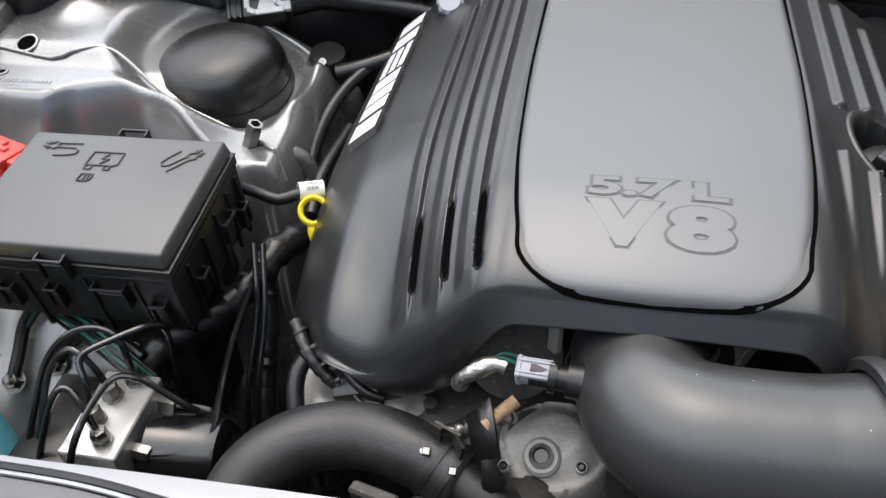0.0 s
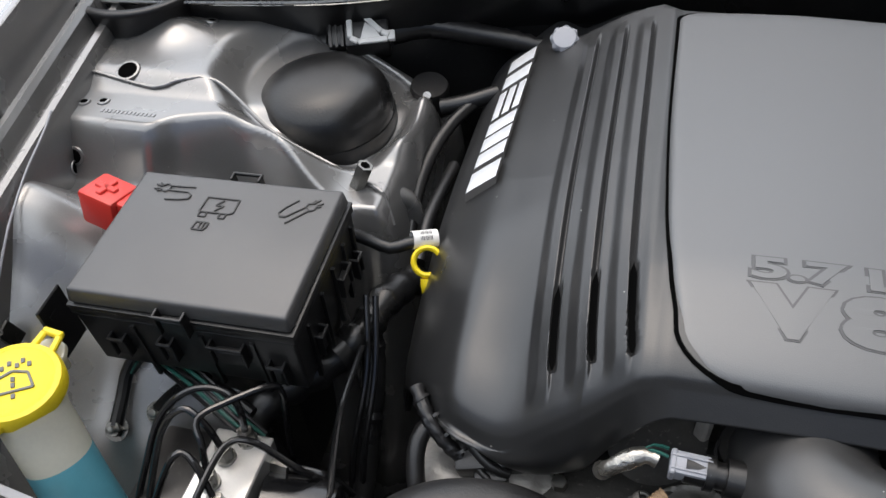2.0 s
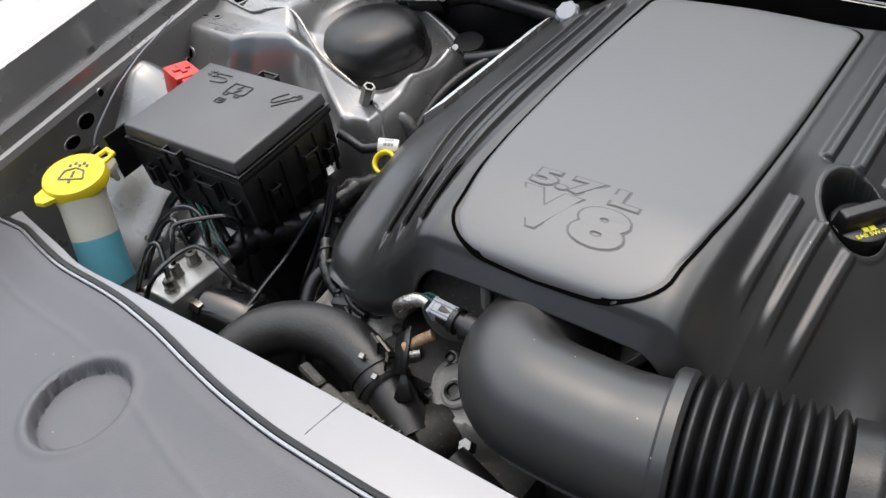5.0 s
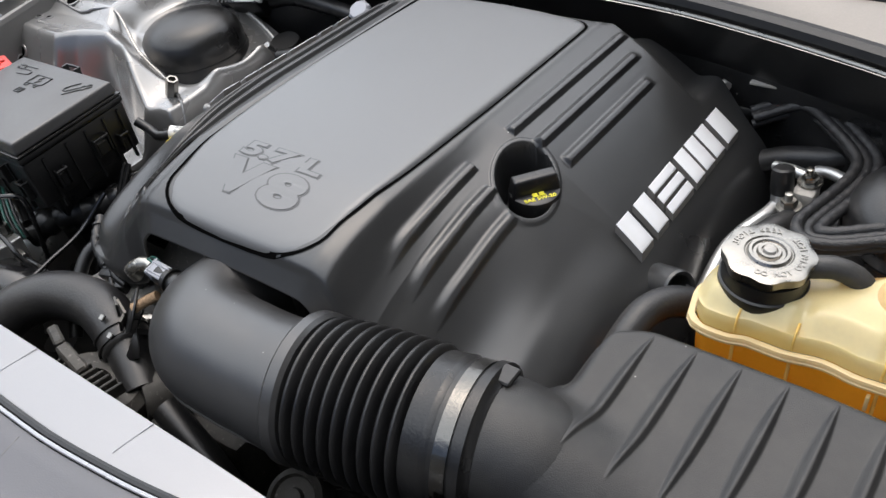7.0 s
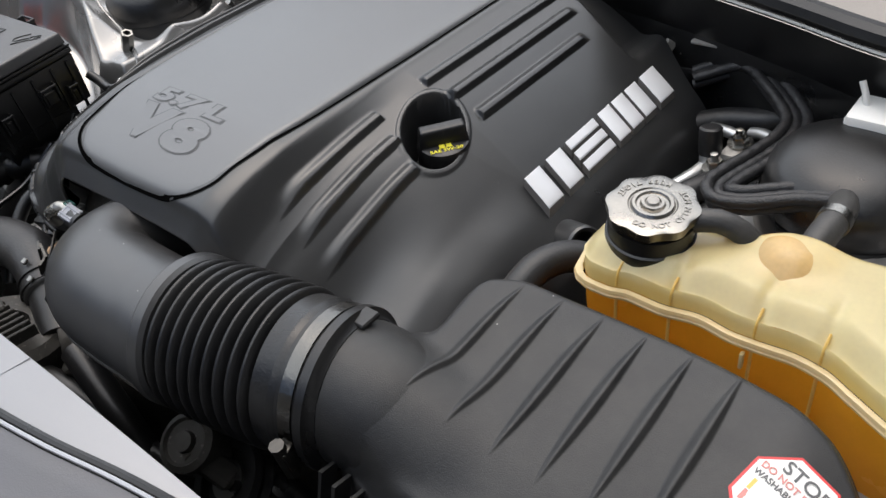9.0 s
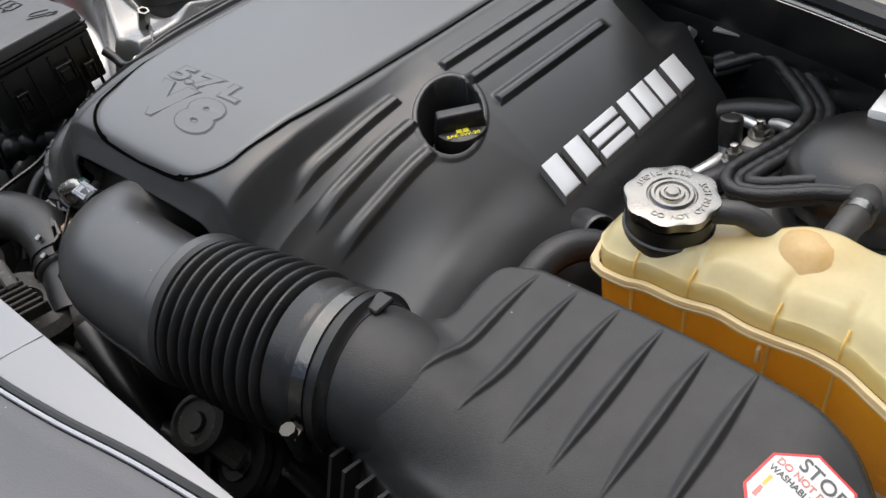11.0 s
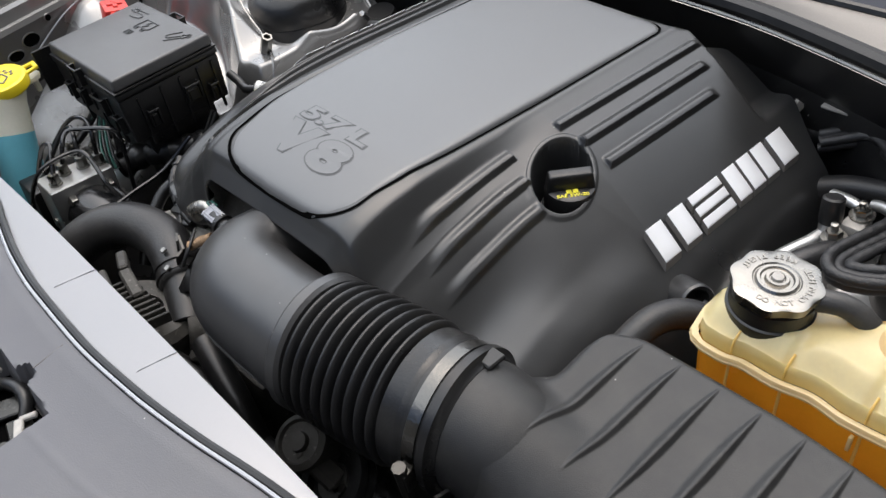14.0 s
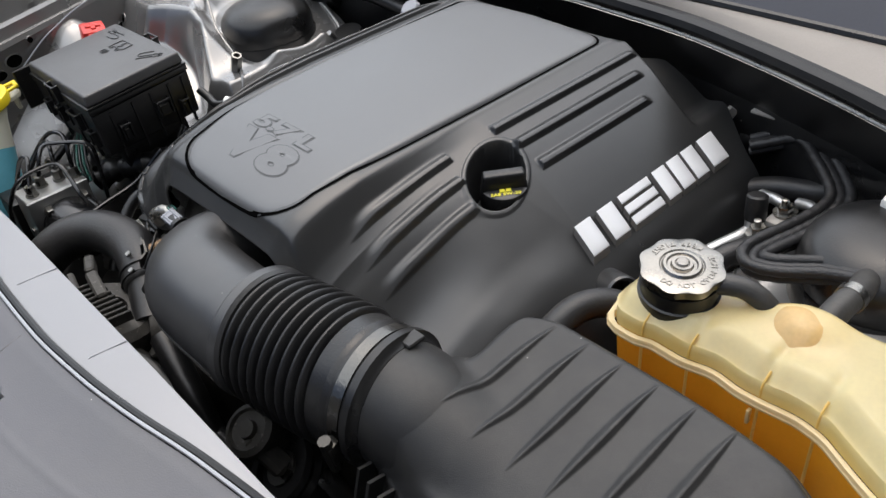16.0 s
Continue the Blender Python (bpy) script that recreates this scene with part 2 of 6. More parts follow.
def bar(a, b, w, h, bevel=0.0, up=(0, 0, 1)):
    """A box from a to b, w wide and h high."""
    a, b = Vector(a), Vector(b)
    d = (b - a).normalized()
    s = d.cross(Vector(up)).normalized()
    u = s.cross(d)
    bm = box(-w / 2, w / 2, 0, (b - a).length, -h / 2, h / 2, bevel, 1)
    bm.transform(Matrix((s, d, u)).transposed().to_4x4())
    bm.transform(Matrix.Translation(a))
    return bm


def spline(pts, step=0.006):
    """A smooth way through the points, in even steps."""
    p = [Vector(q) for q in pts]
    p = [2 * p[0] - p[1], *p, 2 * p[-1] - p[-2]]
    fine = []
    for i in range(1, len(p) - 2):
        n = max(2, int((p[i + 1] - p[i]).length / step))
        for k in range(n):
            t = k / n
            fine.append(0.5 * (2 * p[i] + (p[i + 1] - p[i - 1]) * t + (2 * p[i - 1] - 5 * p[i] + 4 * p[i + 1] - p[i + 2]) * t * t
                               + (3 * p[i] - p[i - 1] - 3 * p[i + 1] + p[i + 2]) * t**3))
    fine.append(p[-2])
    return fine


def tube(pts, radius, sides=14, step=0.006, caps=True, flat=1.0, bent=True):
    """A round bar or hose along a smooth way. radius: a number, or a function of the way's part from 0 to 1."""
    way = spline(pts, step) if bent else [Vector(q) for q in pts]
    bm = bmesh.new()
    side, rings = None, []
    for i, c in enumerate(way):
        d = (way[min(i + 1, len(way) - 1)] - way[max(i - 1, 0)]).normalized()
        if side is None:
            side = d.cross(Vector((0.013, 0.021, 1)))
            if side.length < 0.1:
                side = d.cross(Vector((1, 0.01, 0)))
        side = (side - d * side.dot(d)).normalized()
        up = side.cross(d)
        r = radius(i / (len(way) - 1)) if callable(radius) else radius
        rings.append([bm.verts.new(c + r * (math.cos(2 * math.pi * k / sides) * side + flat * math.sin(2 * math.pi * k / sides) * up)) for k in range(sides)])
    for a, b in zip(rings, rings[1:]):
        for k in range(sides):
            bm.faces.new((a[k], a[(k + 1) % sides], b[(k + 1) % sides], b[k]))
    if caps:
        bm.faces.new(rings[0])
        bm.faces.new(rings[-1])
    return bm


def lathe(profile, sides=32, wave=None):
    """A turned body round z from rows of (radius, height)."""
    bm = bmesh.new()
    rings = []
    for r, z in profile:
        if r < 1e-6:
            rings.append([bm.verts.new((0, 0, z))])
        else:
            ring = []
            for k in range(sides):
                a = 2 * math.pi * k / sides
                q = r * (wave(a, r, z) if wave else 1)
                ring.append(bm.verts.new((q * math.cos(a), q * math.sin(a), z)))
            rings.append(ring)
    for a, b in zip(rings, rings[1:]):
        for k in range(sides):
            j = (k + 1) % sides
            if len(a) == 1 and len(b) == 1:
                continue
            if len(a) == 1:
                bm.faces.new((a[0], b[k], b[j]))
            elif len(b) == 1:
                bm.faces.new((a[k], a[j], b[0]))
            else:
                bm.faces.new((a[k], a[j], b[j], b[k]))
    shut = abs(profile[0][0] - profile[-1][0]) + abs(profile[0][1] - profile[-1][1]) < 1e-6
    for ring in (rings[0], rings[-1]):
        if len(ring) > 2 and not shut:
            bm.faces.new(ring)
    return bm


def aim(at, axis=(0, 0, 1), spin=0.0):
    """The pose that sets a turned body at a place with its z along axis."""
    return Matrix.Translation(at) @ Vector(axis).to_track_quat("Z", "Y").to_matrix().to_4x4() @ Matrix.Rotation(radians(spin), 4, "Z")


def slab(outline, z0, z1, bevel=0.0, segs=2):
    """A plate with the given outline in x and y."""
    bm = bmesh.new()
    lo = [bm.verts.new((x, y, z0)) for x, y in outline]
    hi = [bm.verts.new((x, y, z1)) for x, y in outline]
    n = len(lo)
    bm.faces.new(lo[::-1])
    top = bm.faces.new(hi)
    for k in range(n):
        bm.faces.new((lo[k], lo[(k + 1) % n], hi[(k + 1) % n], hi[k]))
    if bevel:
        bmesh.ops.bevel(bm, geom=list(top.edges), offset=bevel, segments=segs, affect="EDGES", profile=0.5)
    return bm


def pyramid(lo, hi, z0, z1, bevel):
    """A box whose top is smaller than its foot; lo and hi: x0, x1, y0, y1."""
    bm = bmesh.new()
    rows = [[bm.verts.new((x, y, z)) for x, y in ((r[0], r[2]), (r[1], r[2]), (r[1], r[3]), (r[0], r[3]))] for r, z in ((lo, z0), (hi, z1))]
    bm.faces.new(rows[0][::-1])
    bm.faces.new(rows[1])
    for k in range(4):
        bm.faces.new((rows[0][k], rows[0][(k + 1) % 4], rows[1][(k + 1) % 4], rows[1][k]))
    bmesh.ops.bevel(bm, geom=bm.edges[:], offset=bevel, segments=3, affect="EDGES", profile=0.6)
    return bm


def sheet(f, us, vs):
    """A grid of quads over f(u, v)."""
    bm = bmesh.new()
    rows = [[bm.verts.new(f(u, v)) for u in us] for v in vs]
    for a, b in zip(rows, rows[1:]):
        for k in range(len(us) - 1):
            bm.faces.new((a[k], a[k + 1], b[k + 1], b[k]))
    return bm


def span(a, b, n):
    return [a + (b - a) * k / (n - 1) for k in range(n)]


@functools.lru_cache(maxsize=None)
def slopes(xs, ys):
    d = [(ys[k + 1] - ys[k]) / (xs[k + 1] - xs[k]) for k in range(len(xs) - 1)]
    m = [d[0]] + [0.0 if a * b <= 0 else 2 * a * b / (a + b) for a, b in zip(d, d[1:])] + [d[-1]]
    return m


def lerp(x, xs, ys):
    """A smooth curve through the points that overshoots nowhere."""
    if x <= xs[0]:
        return ys[0]
    if x >= xs[-1]:
        return ys[-1]
    k = 0
    while xs[k + 1] < x:
        k += 1
    m = slopes(tuple(xs), tuple(ys))
    h = xs[k + 1] - xs[k]
    t = (x - xs[k]) / h
    return ((1 + 2 * t) * ys[k] + t * h * m[k]) * (1 - t) ** 2 + (ys[k + 1] * (3 - 2 * t) - (1 - t) * h * m[k + 1]) * t * t


def ease(a, b, x):
    t = min(max((x - a) / (b - a), 0.0), 1.0)
    return t * t * (3 - 2 * t)


def thick(ob, t, offset=-1):
    s = ob.modifiers.new("thickness", "SOLIDIFY")
    s.thickness, s.offset = t, offset
    return ob


def words(text, size, depth, wide=1.0, bold=0.0):
    """Letters of the built-in font as a bmesh, centred on the origin, face up."""
    cu = bpy.data.curves.new("words", "FONT")
    cu.body, cu.size, cu.extrude, cu.offset = text, size, depth / 2, bold
    cu.align_x, cu.align_y, cu.resolution_u = "CENTER", "CENTER", 4
    ob = bpy.data.objects.new("words", cu)
    scene.collection.objects.link(ob)
    bpy.context.view_layer.update()
    me = bpy.data.meshes.new_from_object(ob.evaluated_get(bpy.context.evaluated_depsgraph_get()))
    bm = bmesh.new()
    bm.from_mesh(me)
    bpy.data.objects.remove(ob)
    bpy.data.curves.remove(cu)
    bpy.data.meshes.remove(me)
    bm.transform(Matrix.Diagonal((wide, 1, 1, 1)))
    return bm


def hexnut(r, h):
    return lathe([(0, 0), (r, 0), (r, h * 0.85), (r * 0.9, h), (0, h)], 6)


def worm_clamp(at, axis, r, parent, width=0.012, spin=0.0, mat=None):
    """A steel band with its screw housing round a hose."""
    band = part("clamp_band", moved(lathe([(r, -width / 2), (r + 0.0015, -width / 2), (r + 0.0015, width / 2), (r, width / 2), (r, -width / 2)], 48), aim(at, axis, spin)), mat or STEEL, parent, "bright steel band")
    b = join(moved(box(r, r + 0.010, -0.010, 0.010, -width * 0.55, width * 0.55, 0.002), aim(at, axis, spin)),
             moved(lathe([(0, -0.016), (0.005, -0.016), (0.005, 0.016), (0, 0.016)], 8), aim(at, axis, spin) @ Matrix.Translation((r + 0.007, 0, 0)) @ Matrix.Rotation(radians(90), 4, "X")))
    part("screw", b, DULL, band)
    return band


# ---- structure: ground and car body round the engine bay ----
alone("ground", sheet(lambda u, v: (u, v, 0.0), [-400, -60, -12, -4, -1, 1, 4, 12, 60, 400], [-400, -60, -12, -4, -1, 1, 4, 12, 60, 400]), GROUND, "pale worn concrete ground", "ground", kind="structure")


# plain walls added round the car, out of sight, to block low sky light
for name, x0, x1, y0, y1 in (("sky_block_front", -6.5, 6.5, -5.4, -5.2), ("sky_block_right", 4.2, 4.4, -5.2, 9.0), ("sky_block_left", -6.7, -6.5, -5.2, 9.0), ("sky_block_rear", -6.5, 5.2, 9.0, 9.2)):
    # The right one is far taller, to darken reflections from that side.
    alone(name, box(x0, x1, y0, y1, 0.0, 10.0 if name.endswith("right") else 2.6, 0.02, 1), SKYBLOCK, "plain grey wall added out of sight to block low sky", "wall", kind="structure")


def cowl_y(x):
    return lerp(abs(x), [0, 0.15, 0.25, 0.35, 0.45, 0.6, 0.9], [0.470, 0.458, 0.437, 0.408, 0.375, 0.355, 0.33])


XS = span(-0.80, 0.86, 84)
alone("firewall", join(sheet(lambda u, v: (u, cowl_y(u) + 0.045 - 0.02 * v, 0.30 + v * 0.60), XS, span(0, 1, 8)),
                       sheet(lambda u, v: (u, cowl_y(u) + 0.025 - 0.022 * v, 0.90 + 0.052 * v), XS, span(0, 1, 5))), BLACK,
      "black firewall below the cowl", "firewall", kind="structure")
alone("cowl_flange", join(tube([(x, cowl_y(x), 0.957) for x in span(-0.72, 0.80, 40)], 0.0022, 6, 0.03)), STEEL, "bare bright edge of the cowl flange", "trim", kind="structure")
alone("cowl_seal", tube([(x, cowl_y(x) + 0.014, 0.962) for x in span(-0.72, 0.80, 40)], 0.011, 10, 0.03), RUBBER, "black rubber hood seal along the cowl", "seal", kind="structure")
def glass_y(x):
    """The lower edge of the windscreen, straighter than the cowl before it."""
    return max(0.493, cowl_y(x) + 0.030)


alone("cowl", sheet(lambda u, v: (u, cowl_y(u) + 0.022 + (glass_y(u) - cowl_y(u) - 0.022) * v, 0.966 + 0.014 * v + 0.004 * math.sin(v * 3.1)), XS, span(0, 1, 14)), COWL, "plastic cowl grille, its beige a painted sky reflection", "cowl", kind="structure")
alone("windscreen", sheet(lambda u, v: (u, glass_y(u) + 0.62 * v, 0.980 + 0.40 * v), XS, span(0, 1, 20)), GLASS, "dark matt sloping windscreen glass", "windscreen", kind="structure")
alone("windscreen_seal", tube([(x, glass_y(x), 0.981) for x in span(-0.72, 0.80, 60)], 0.0050, 8, 0.02), RUBBER, "black rubber edge of the windscreen", "seal", kind="structure")

# the left and right wing with the inner panel below it


def wall_x(y):
    """The inner wing's wall, drawing away from the engine towards the rear."""
    return -0.603 - 0.16 * max(y, -0.15)


WALL = [(0.0, 0.40), (0.0, 0.78), (0.001, 0.914), (-0.002, 0.9205), (-0.0085, 0.9215), (-0.0115, 0.9150), (-0.0170, 0.9150), (-0.0200, 0.9330), (-0.0240, 0.9375), (-0.0300, 0.9370), (-0.0335, 0.9290),
        (-0.0365, 0.9290), (-0.0490, 0.9660), (-0.0515, 0.9740), (-0.0555, 0.9765), (-0.0605, 0.9755), (-0.0645, 0.9680), (-0.0725, 0.9660), (-0.1005, 0.9780), (-0.17, 0.984), (-0.26, 0.963), (-0.31, 0.90), (-0.33, 0.74), (-0.325, 0.37)]



def wing(side, name):
    def prof(u, y):
        i = min(int(u), len(WALL) - 2)
        t = u - i
        x = WALL[i][0] * (1 - t) + WALL[i + 1][0] * t
        z = WALL[i][1] * (1 - t) + WALL[i + 1][1] * t
        if i == 11:
            for yc in (0.068, 0.155):
                x += 0.007 * max(0.0, 1 - abs(y - yc) / (0.004 + 0.016 * (1 - t))) * math.sin(math.pi * min(t * 1.1, 1))
        x += wall_x(y)
        x += 0.30 * ease(-0.18, -0.75, y) if y < -0.18 else 0
        return Vector((side * -x, y, z + 0.09 * max(min(y, 0.45), -0.3) * ease(0.75, 0.92, z) - 0.05 * ease(-0.1, -0.8, y)))
    us = [k / 3 for k in range(0, 70)]
    inner = alone("inner_" + name, sheet(lambda u, v: prof(u, v), us[:41], span(-0.30, 0.60, 181)), PAINT, "dark silver painted inner wing panel with rails", "inner wing", kind="structure", smooth=25)
    outer = alone(name, sheet(lambda u, v: prof(u, v), us[40:], span(-0.75, 0.90, 60)), FENDER, "silver painted front wing", "wing", kind="structure", smooth=25)
    return inner, outer


wing(-1, "wing_left")
wing(1, "wing_right")
# Unseen floor, added so that no light leaks in from below.
alone("undertray", box(-0.64, 0.64, -0.30, 0.52, 0.26, 0.30), BLACK, "dark unseen tray added to close the bay floor", "undertray", kind="structure")
alone("radiator", join(box(-0.40, 0.40, -0.235, -0.185, 0.30, 0.86), *[box(-0.39, 0.39, -0.186, -0.182, 0.34 + k * 0.02, 0.345 + k * 0.02) for k in range(25)]), BLACK, "black radiator core below the silver beam", "radiator", kind="structure")

# silver beam across the front with the grey shield and its rubber edge


def beam_front(x):
    return lerp(x, [-0.52, -0.40, -0.33, -0.26, -0.20, -0.14, -0.08, 0.0, 0.08, 0.14, 0.22, 0.30, 0.45], [-0.134, -0.155, -0.158, -0.167, -0.179, -0.189, -0.194, -0.195, -0.190, -0.182, -0.166, -0.155, -0.147])


def beam_rear(x):
    return lerp(x, [-0.6, -0.52, -0.45, -0.40, -0.36, -0.30, 0.24, 0.5], [-0.112, -0.127, -0.140, -0.149, -0.1505, -0.1505, -0.153, -0.145])


def beam_z(x):
    return lerp(x, [-0.55, -0.35, -0.1, 0.1, 0.3], [0.868, 0.886, 0.895, 0.895, 0.885])


BX = span(-0.56, 0.44, 101)
beam = thing("front_beam", "bright silver radiator support beam across the bay", "beam", (0, -0.17, 0.85))
top = part("top_plate", sheet(lambda u, v: (u, beam_front(u) - 0.004 + (beam_rear(u) - beam_front(u) + 0.004) * v, beam_z(u) - 0.002 * abs(v - 0.5)), BX, span(0, 1, 6)), BEAM, beam)
part("rear_flange", sheet(lambda u, v: (u, beam_rear(u) + 0.004 * math.sin(v * 1.5), beam_z(u) - 0.001 - 0.045 * v), BX, span(0, 1, 6)), BEAM, beam)
for x in (-0.075, 0.067):
    part("seam", bar((x, beam_rear(x) - 0.0005, beam_z(x) - 0.0006), (x - 0.004, beam_front(x) + 0.008, beam_z(x) - 0.0002), 0.0004, 0.0011), GREYPL, beam)


def shield_z(x, y):
    d = beam_front(x) - y
    return beam_z(x) + 0.003 - 0.004 * ease(0.0, 0.05, d) - 0.10 * max(d - 0.02, 0)


def in_hole(x, y):
    if ((x + 0.252) / 0.037) ** 2 + ((y + 0.244) / 0.037) ** 2 < 1:
        return 1.0
    return 0.0


shield = thing("grille_shield", "grey plastic sight shield over the grille with round recess", "sight shield", (0, -0.3, 0.85))


def shield_point(x, d):
    y = beam_front(x) - 0.010 - d
    r = math.hypot(x + 0.257, y + 0.250) * 0.90
    dip = 0.012 * (1 - ease(0.0335, 0.0365, r))
    rim = 0.0012 * ease(0.037, 0.0385, r) * (1 - ease(0.040, 0.046, r))
    ridge = 0.0006 * math.exp(-((d - 0.040 - 0.02 * ease(-0.3, 0.0, x)) / 0.003) ** 2)
    back = -0.2455 + 0.0095 * ease(-0.018, -0.010, x) * (1 - ease(0.001, 0.007, x))
    latch = 0.040 * ease(-0.0585, -0.0565, x) * (1 - ease(0.0455, 0.0475, x)) * ease(back, back - 0.002, y) * (1 - ease(-0.300, -0.302, y))
    latch -= 0.0028 * ease(-0.0905, -0.0885, x) * (1 - ease(-0.0605, -0.0590, x)) * ease(-0.2465, -0.2485, y) * (1 - ease(-0.2690, -0.2710, y))
    return Vector((x, y, shield_z(x, y) - dip + rim + ridge - latch))


shell = part("panel", sheet(shield_point, span(-0.60, 0.44, 420), span(0, 0.40, 200)), SIGHT, shield, smooth=50)
part("seam", bar((-0.004, -0.2100, shield_z(-0.004, -0.21) + 0.0001), (-0.003, -0.236, shield_z(-0.003, -0.236) + 0.0001), 0.0005, 0.0006), BADGESIDE, shield)
part("recess_plate", moved(lathe([(0, 0), (0.033, 0), (0.0345, 0.0006), (0, 0.0012)], 48), aim((-0.257, -0.250, shield_z(-0.257, -0.250) - 0.0119), (0, -0.10, 1))), SIGHT, shield, "smooth floor of the round recess")
strip = thing("edge_strip", "black rubber strip with bright chrome lip along the shield", "rubber strip", (0, -0.19, 0.89))
part("rubber", tube([(x, beam_front(x) - 0.003, beam_z(x) + 0.0018) for x in span(-0.56, 0.44, 50)], 0.0032, 8, 0.015), RUBBER, strip)
part("lip", tube([(x, beam_front(x) - 0.0080, beam_z(x) + 0.0042) for x in span(-0.56, 0.44, 50)], 0.0016, 8, 0.015), FENDER, strip, "bright lip")

# ---- strut towers and aprons ----


def tower_point(x, y):
    """The sculpted panel on the left: plateau, step, shelf and fall to the engine."""
    flat = 0.932 - 0.012 * ease(0.27, 0.24, y) + 0.006 * ease(0.3, 0.4, y)
    edge = lerp(x, [-0.70, -0.56, -0.53, -0.48, -0.40, -0.33], [0.196, 0.196, 0.215, 0.225, 0.190, 0.150])
    shelf = lerp(y, [-0.2, -0.10, -0.05, 0.0, 0.04, 0.09, 0.20], [0.60, 0.70, 0.745, 0.785, 0.82, 0.862, 0.872])
    inner = ease(-0.44, -0.335, x)
    flat -= 0.055 * ease(-0.46, -0.36, x) * (1 - 0.3 * ease(0.2, 0.35, y))
    shelf -= 0.06 * ease(-0.55, -0.40, x)
    shelf += (0.055 * ease(-0.53, -0.625, x)) * (1 - ease(0.10, 0.16, y))
    z = shelf + (flat - shelf) * ease(edge - 0.030, edge + 0.004, y)
    # round pan in which the strut cap sits
    r = math.hypot(x + 0.432, y - 0.318)
    z -= 0.030 * (1 - ease(0.075, 0.110, r)) * ease(0.16, 0.22, y)
    z -= 0.42 * ease(-0.345, -0.275, x) ** 1.3
    z -= 0.30 * ease(-0.43, -0.375, x) * (1 - ease(0.07, 0.13, y)) + 0.25 * ease(-0.375, -0.345, x) * (1 - ease(0.14, 0.185, y)) * ease(0.05, 0.09, y)
    rim = lerp(x, [-0.52, -0.45, -0.40, -0.362, -0.344, -0.30], [0.930, 0.902, 0.878, 0.855, 0.838, 0.79])
    z += (min(z, rim) - z) * ease(0.335, 0.385, y)
    z -= 0.10 * ease(0.404, 0.425, y) * ease(-0.52, -0.46, x)
    z += 0.012 * math.exp(-((x + 0.60) / 0.03) ** 2 - ((y - 0.34) / 0.03) ** 2)
    return Vector((x, y, z))


alone("strut_tower", sheet(tower_point, span(-0.69, -0.27, 210), span(-0.22, 0.44, 260)), PAINT, "dark silver painted strut tower and apron", "strut tower", kind="structure", smooth=60)
alone("strut_tower", sheet(lambda u, v: Vector((-tower_point(u, v).x, v, tower_point(u, v).z - 0.045)), span(-0.705, -0.30, 70), span(-0.22, 0.44, 90)), PAINT, "dark silver painted strut tower and apron", "strut tower", kind="structure", smooth=60)

tw = thing("tower_edge", "folded sheet metal edge round the strut cap", "panel edge", (-0.5, 0.25, 0.92))
FOLD = [(-0.665, 0.262, 0.931), (-0.64, 0.259, 0.931), (-0.575, 0.250, 0.930), (-0.556, 0.257, 0.929), (-0.518, 0.266, 0.919), (-0.458, 0.242, 0.906), (-0.406, 0.232, 0.896), (-0.366, 0.217, 0.886), (-0.342, 0.205, 0.878), (-0.330, 0.193, 0.866)]
FOLD = [(x, y, tower_point(x, y).z + 0.0012) for x, y, z in FOLD]
part("fold", tube(FOLD, 0.0020, 8, 0.01), PAINT, tw)

# ---- engine block under the cover ----
engine = thing("engine_block", "grimy dark engine below the plastic cover", "engine", (0, 0.2, 0.3))
part("block", join(box(-0.22, 0.22, 0.03, 0.45, 0.32, 0.80, 0.02), box(-0.27, -0.10, 0.03, 0.44, 0.62, 0.82, 0.02), box(0.10, 0.27, 0.03, 0.44, 0.62, 0.82, 0.02)), DIRT, engine)
part("front_case", join(box(-0.17, 0.16, -0.05, 0.04, 0.40, 0.80, 0.02), box(-0.09, 0.02, -0.085, -0.03, 0.66, 0.755, 0.015)), DIRT, engine)

# ---- engine cover ----
CS = [-1, 1]


def cover_base(a):
    return lerp(a, [0, 0.100, 0.108, 0.114, 0.130, 0.155, 0.180, 0.210, 0.237, 0.262, 0.276, 0.287, 0.295, 0.302],
                [0.955, 0.9555, 0.9560, 0.9535, 0.9470, 0.9365, 0.9215, 0.9010, 0.8815, 0.8630, 0.8510, 0.8330, 0.8000, 0.7500])


def cover_front(a):
    return lerp(a, [0, 0.10, 0.14, 0.18, 0.22, 0.25, 0.27, 0.287, 0.302], [-0.014, -0.016, -0.022, -0.024, -0.012, 0.010, 0.034, 0.062, 0.095])


def cover_drop(d, a):
    """How far the top falls towards its front edge, d metres behind that edge."""
    side = ease(0.09, 0.15, a)
    mid = lerp(d, [0, 0.004, 0.010, 0.02, 0.045, 0.08], [0.026, 0.019, 0.015, 0.011, 0.005, 0.0])
    out = lerp(d, [0, 0.005, 0.012, 0.025, 0.05, 0.09, 0.14, 0.2], [0.064, 0.053, 0.045, 0.037, 0.027, 0.014, 0.004, 0.0])
    return mid + (out - mid) * side


def rib_shift(a, y):
    """How far the front ribs of the right flank lean in towards the panel."""
    return lerp(y, [0.03, 0.147, 0.168], [lerp(a, [0.132, 0.182], [0.0045, 0.0115]), 0.0032, 0.0])


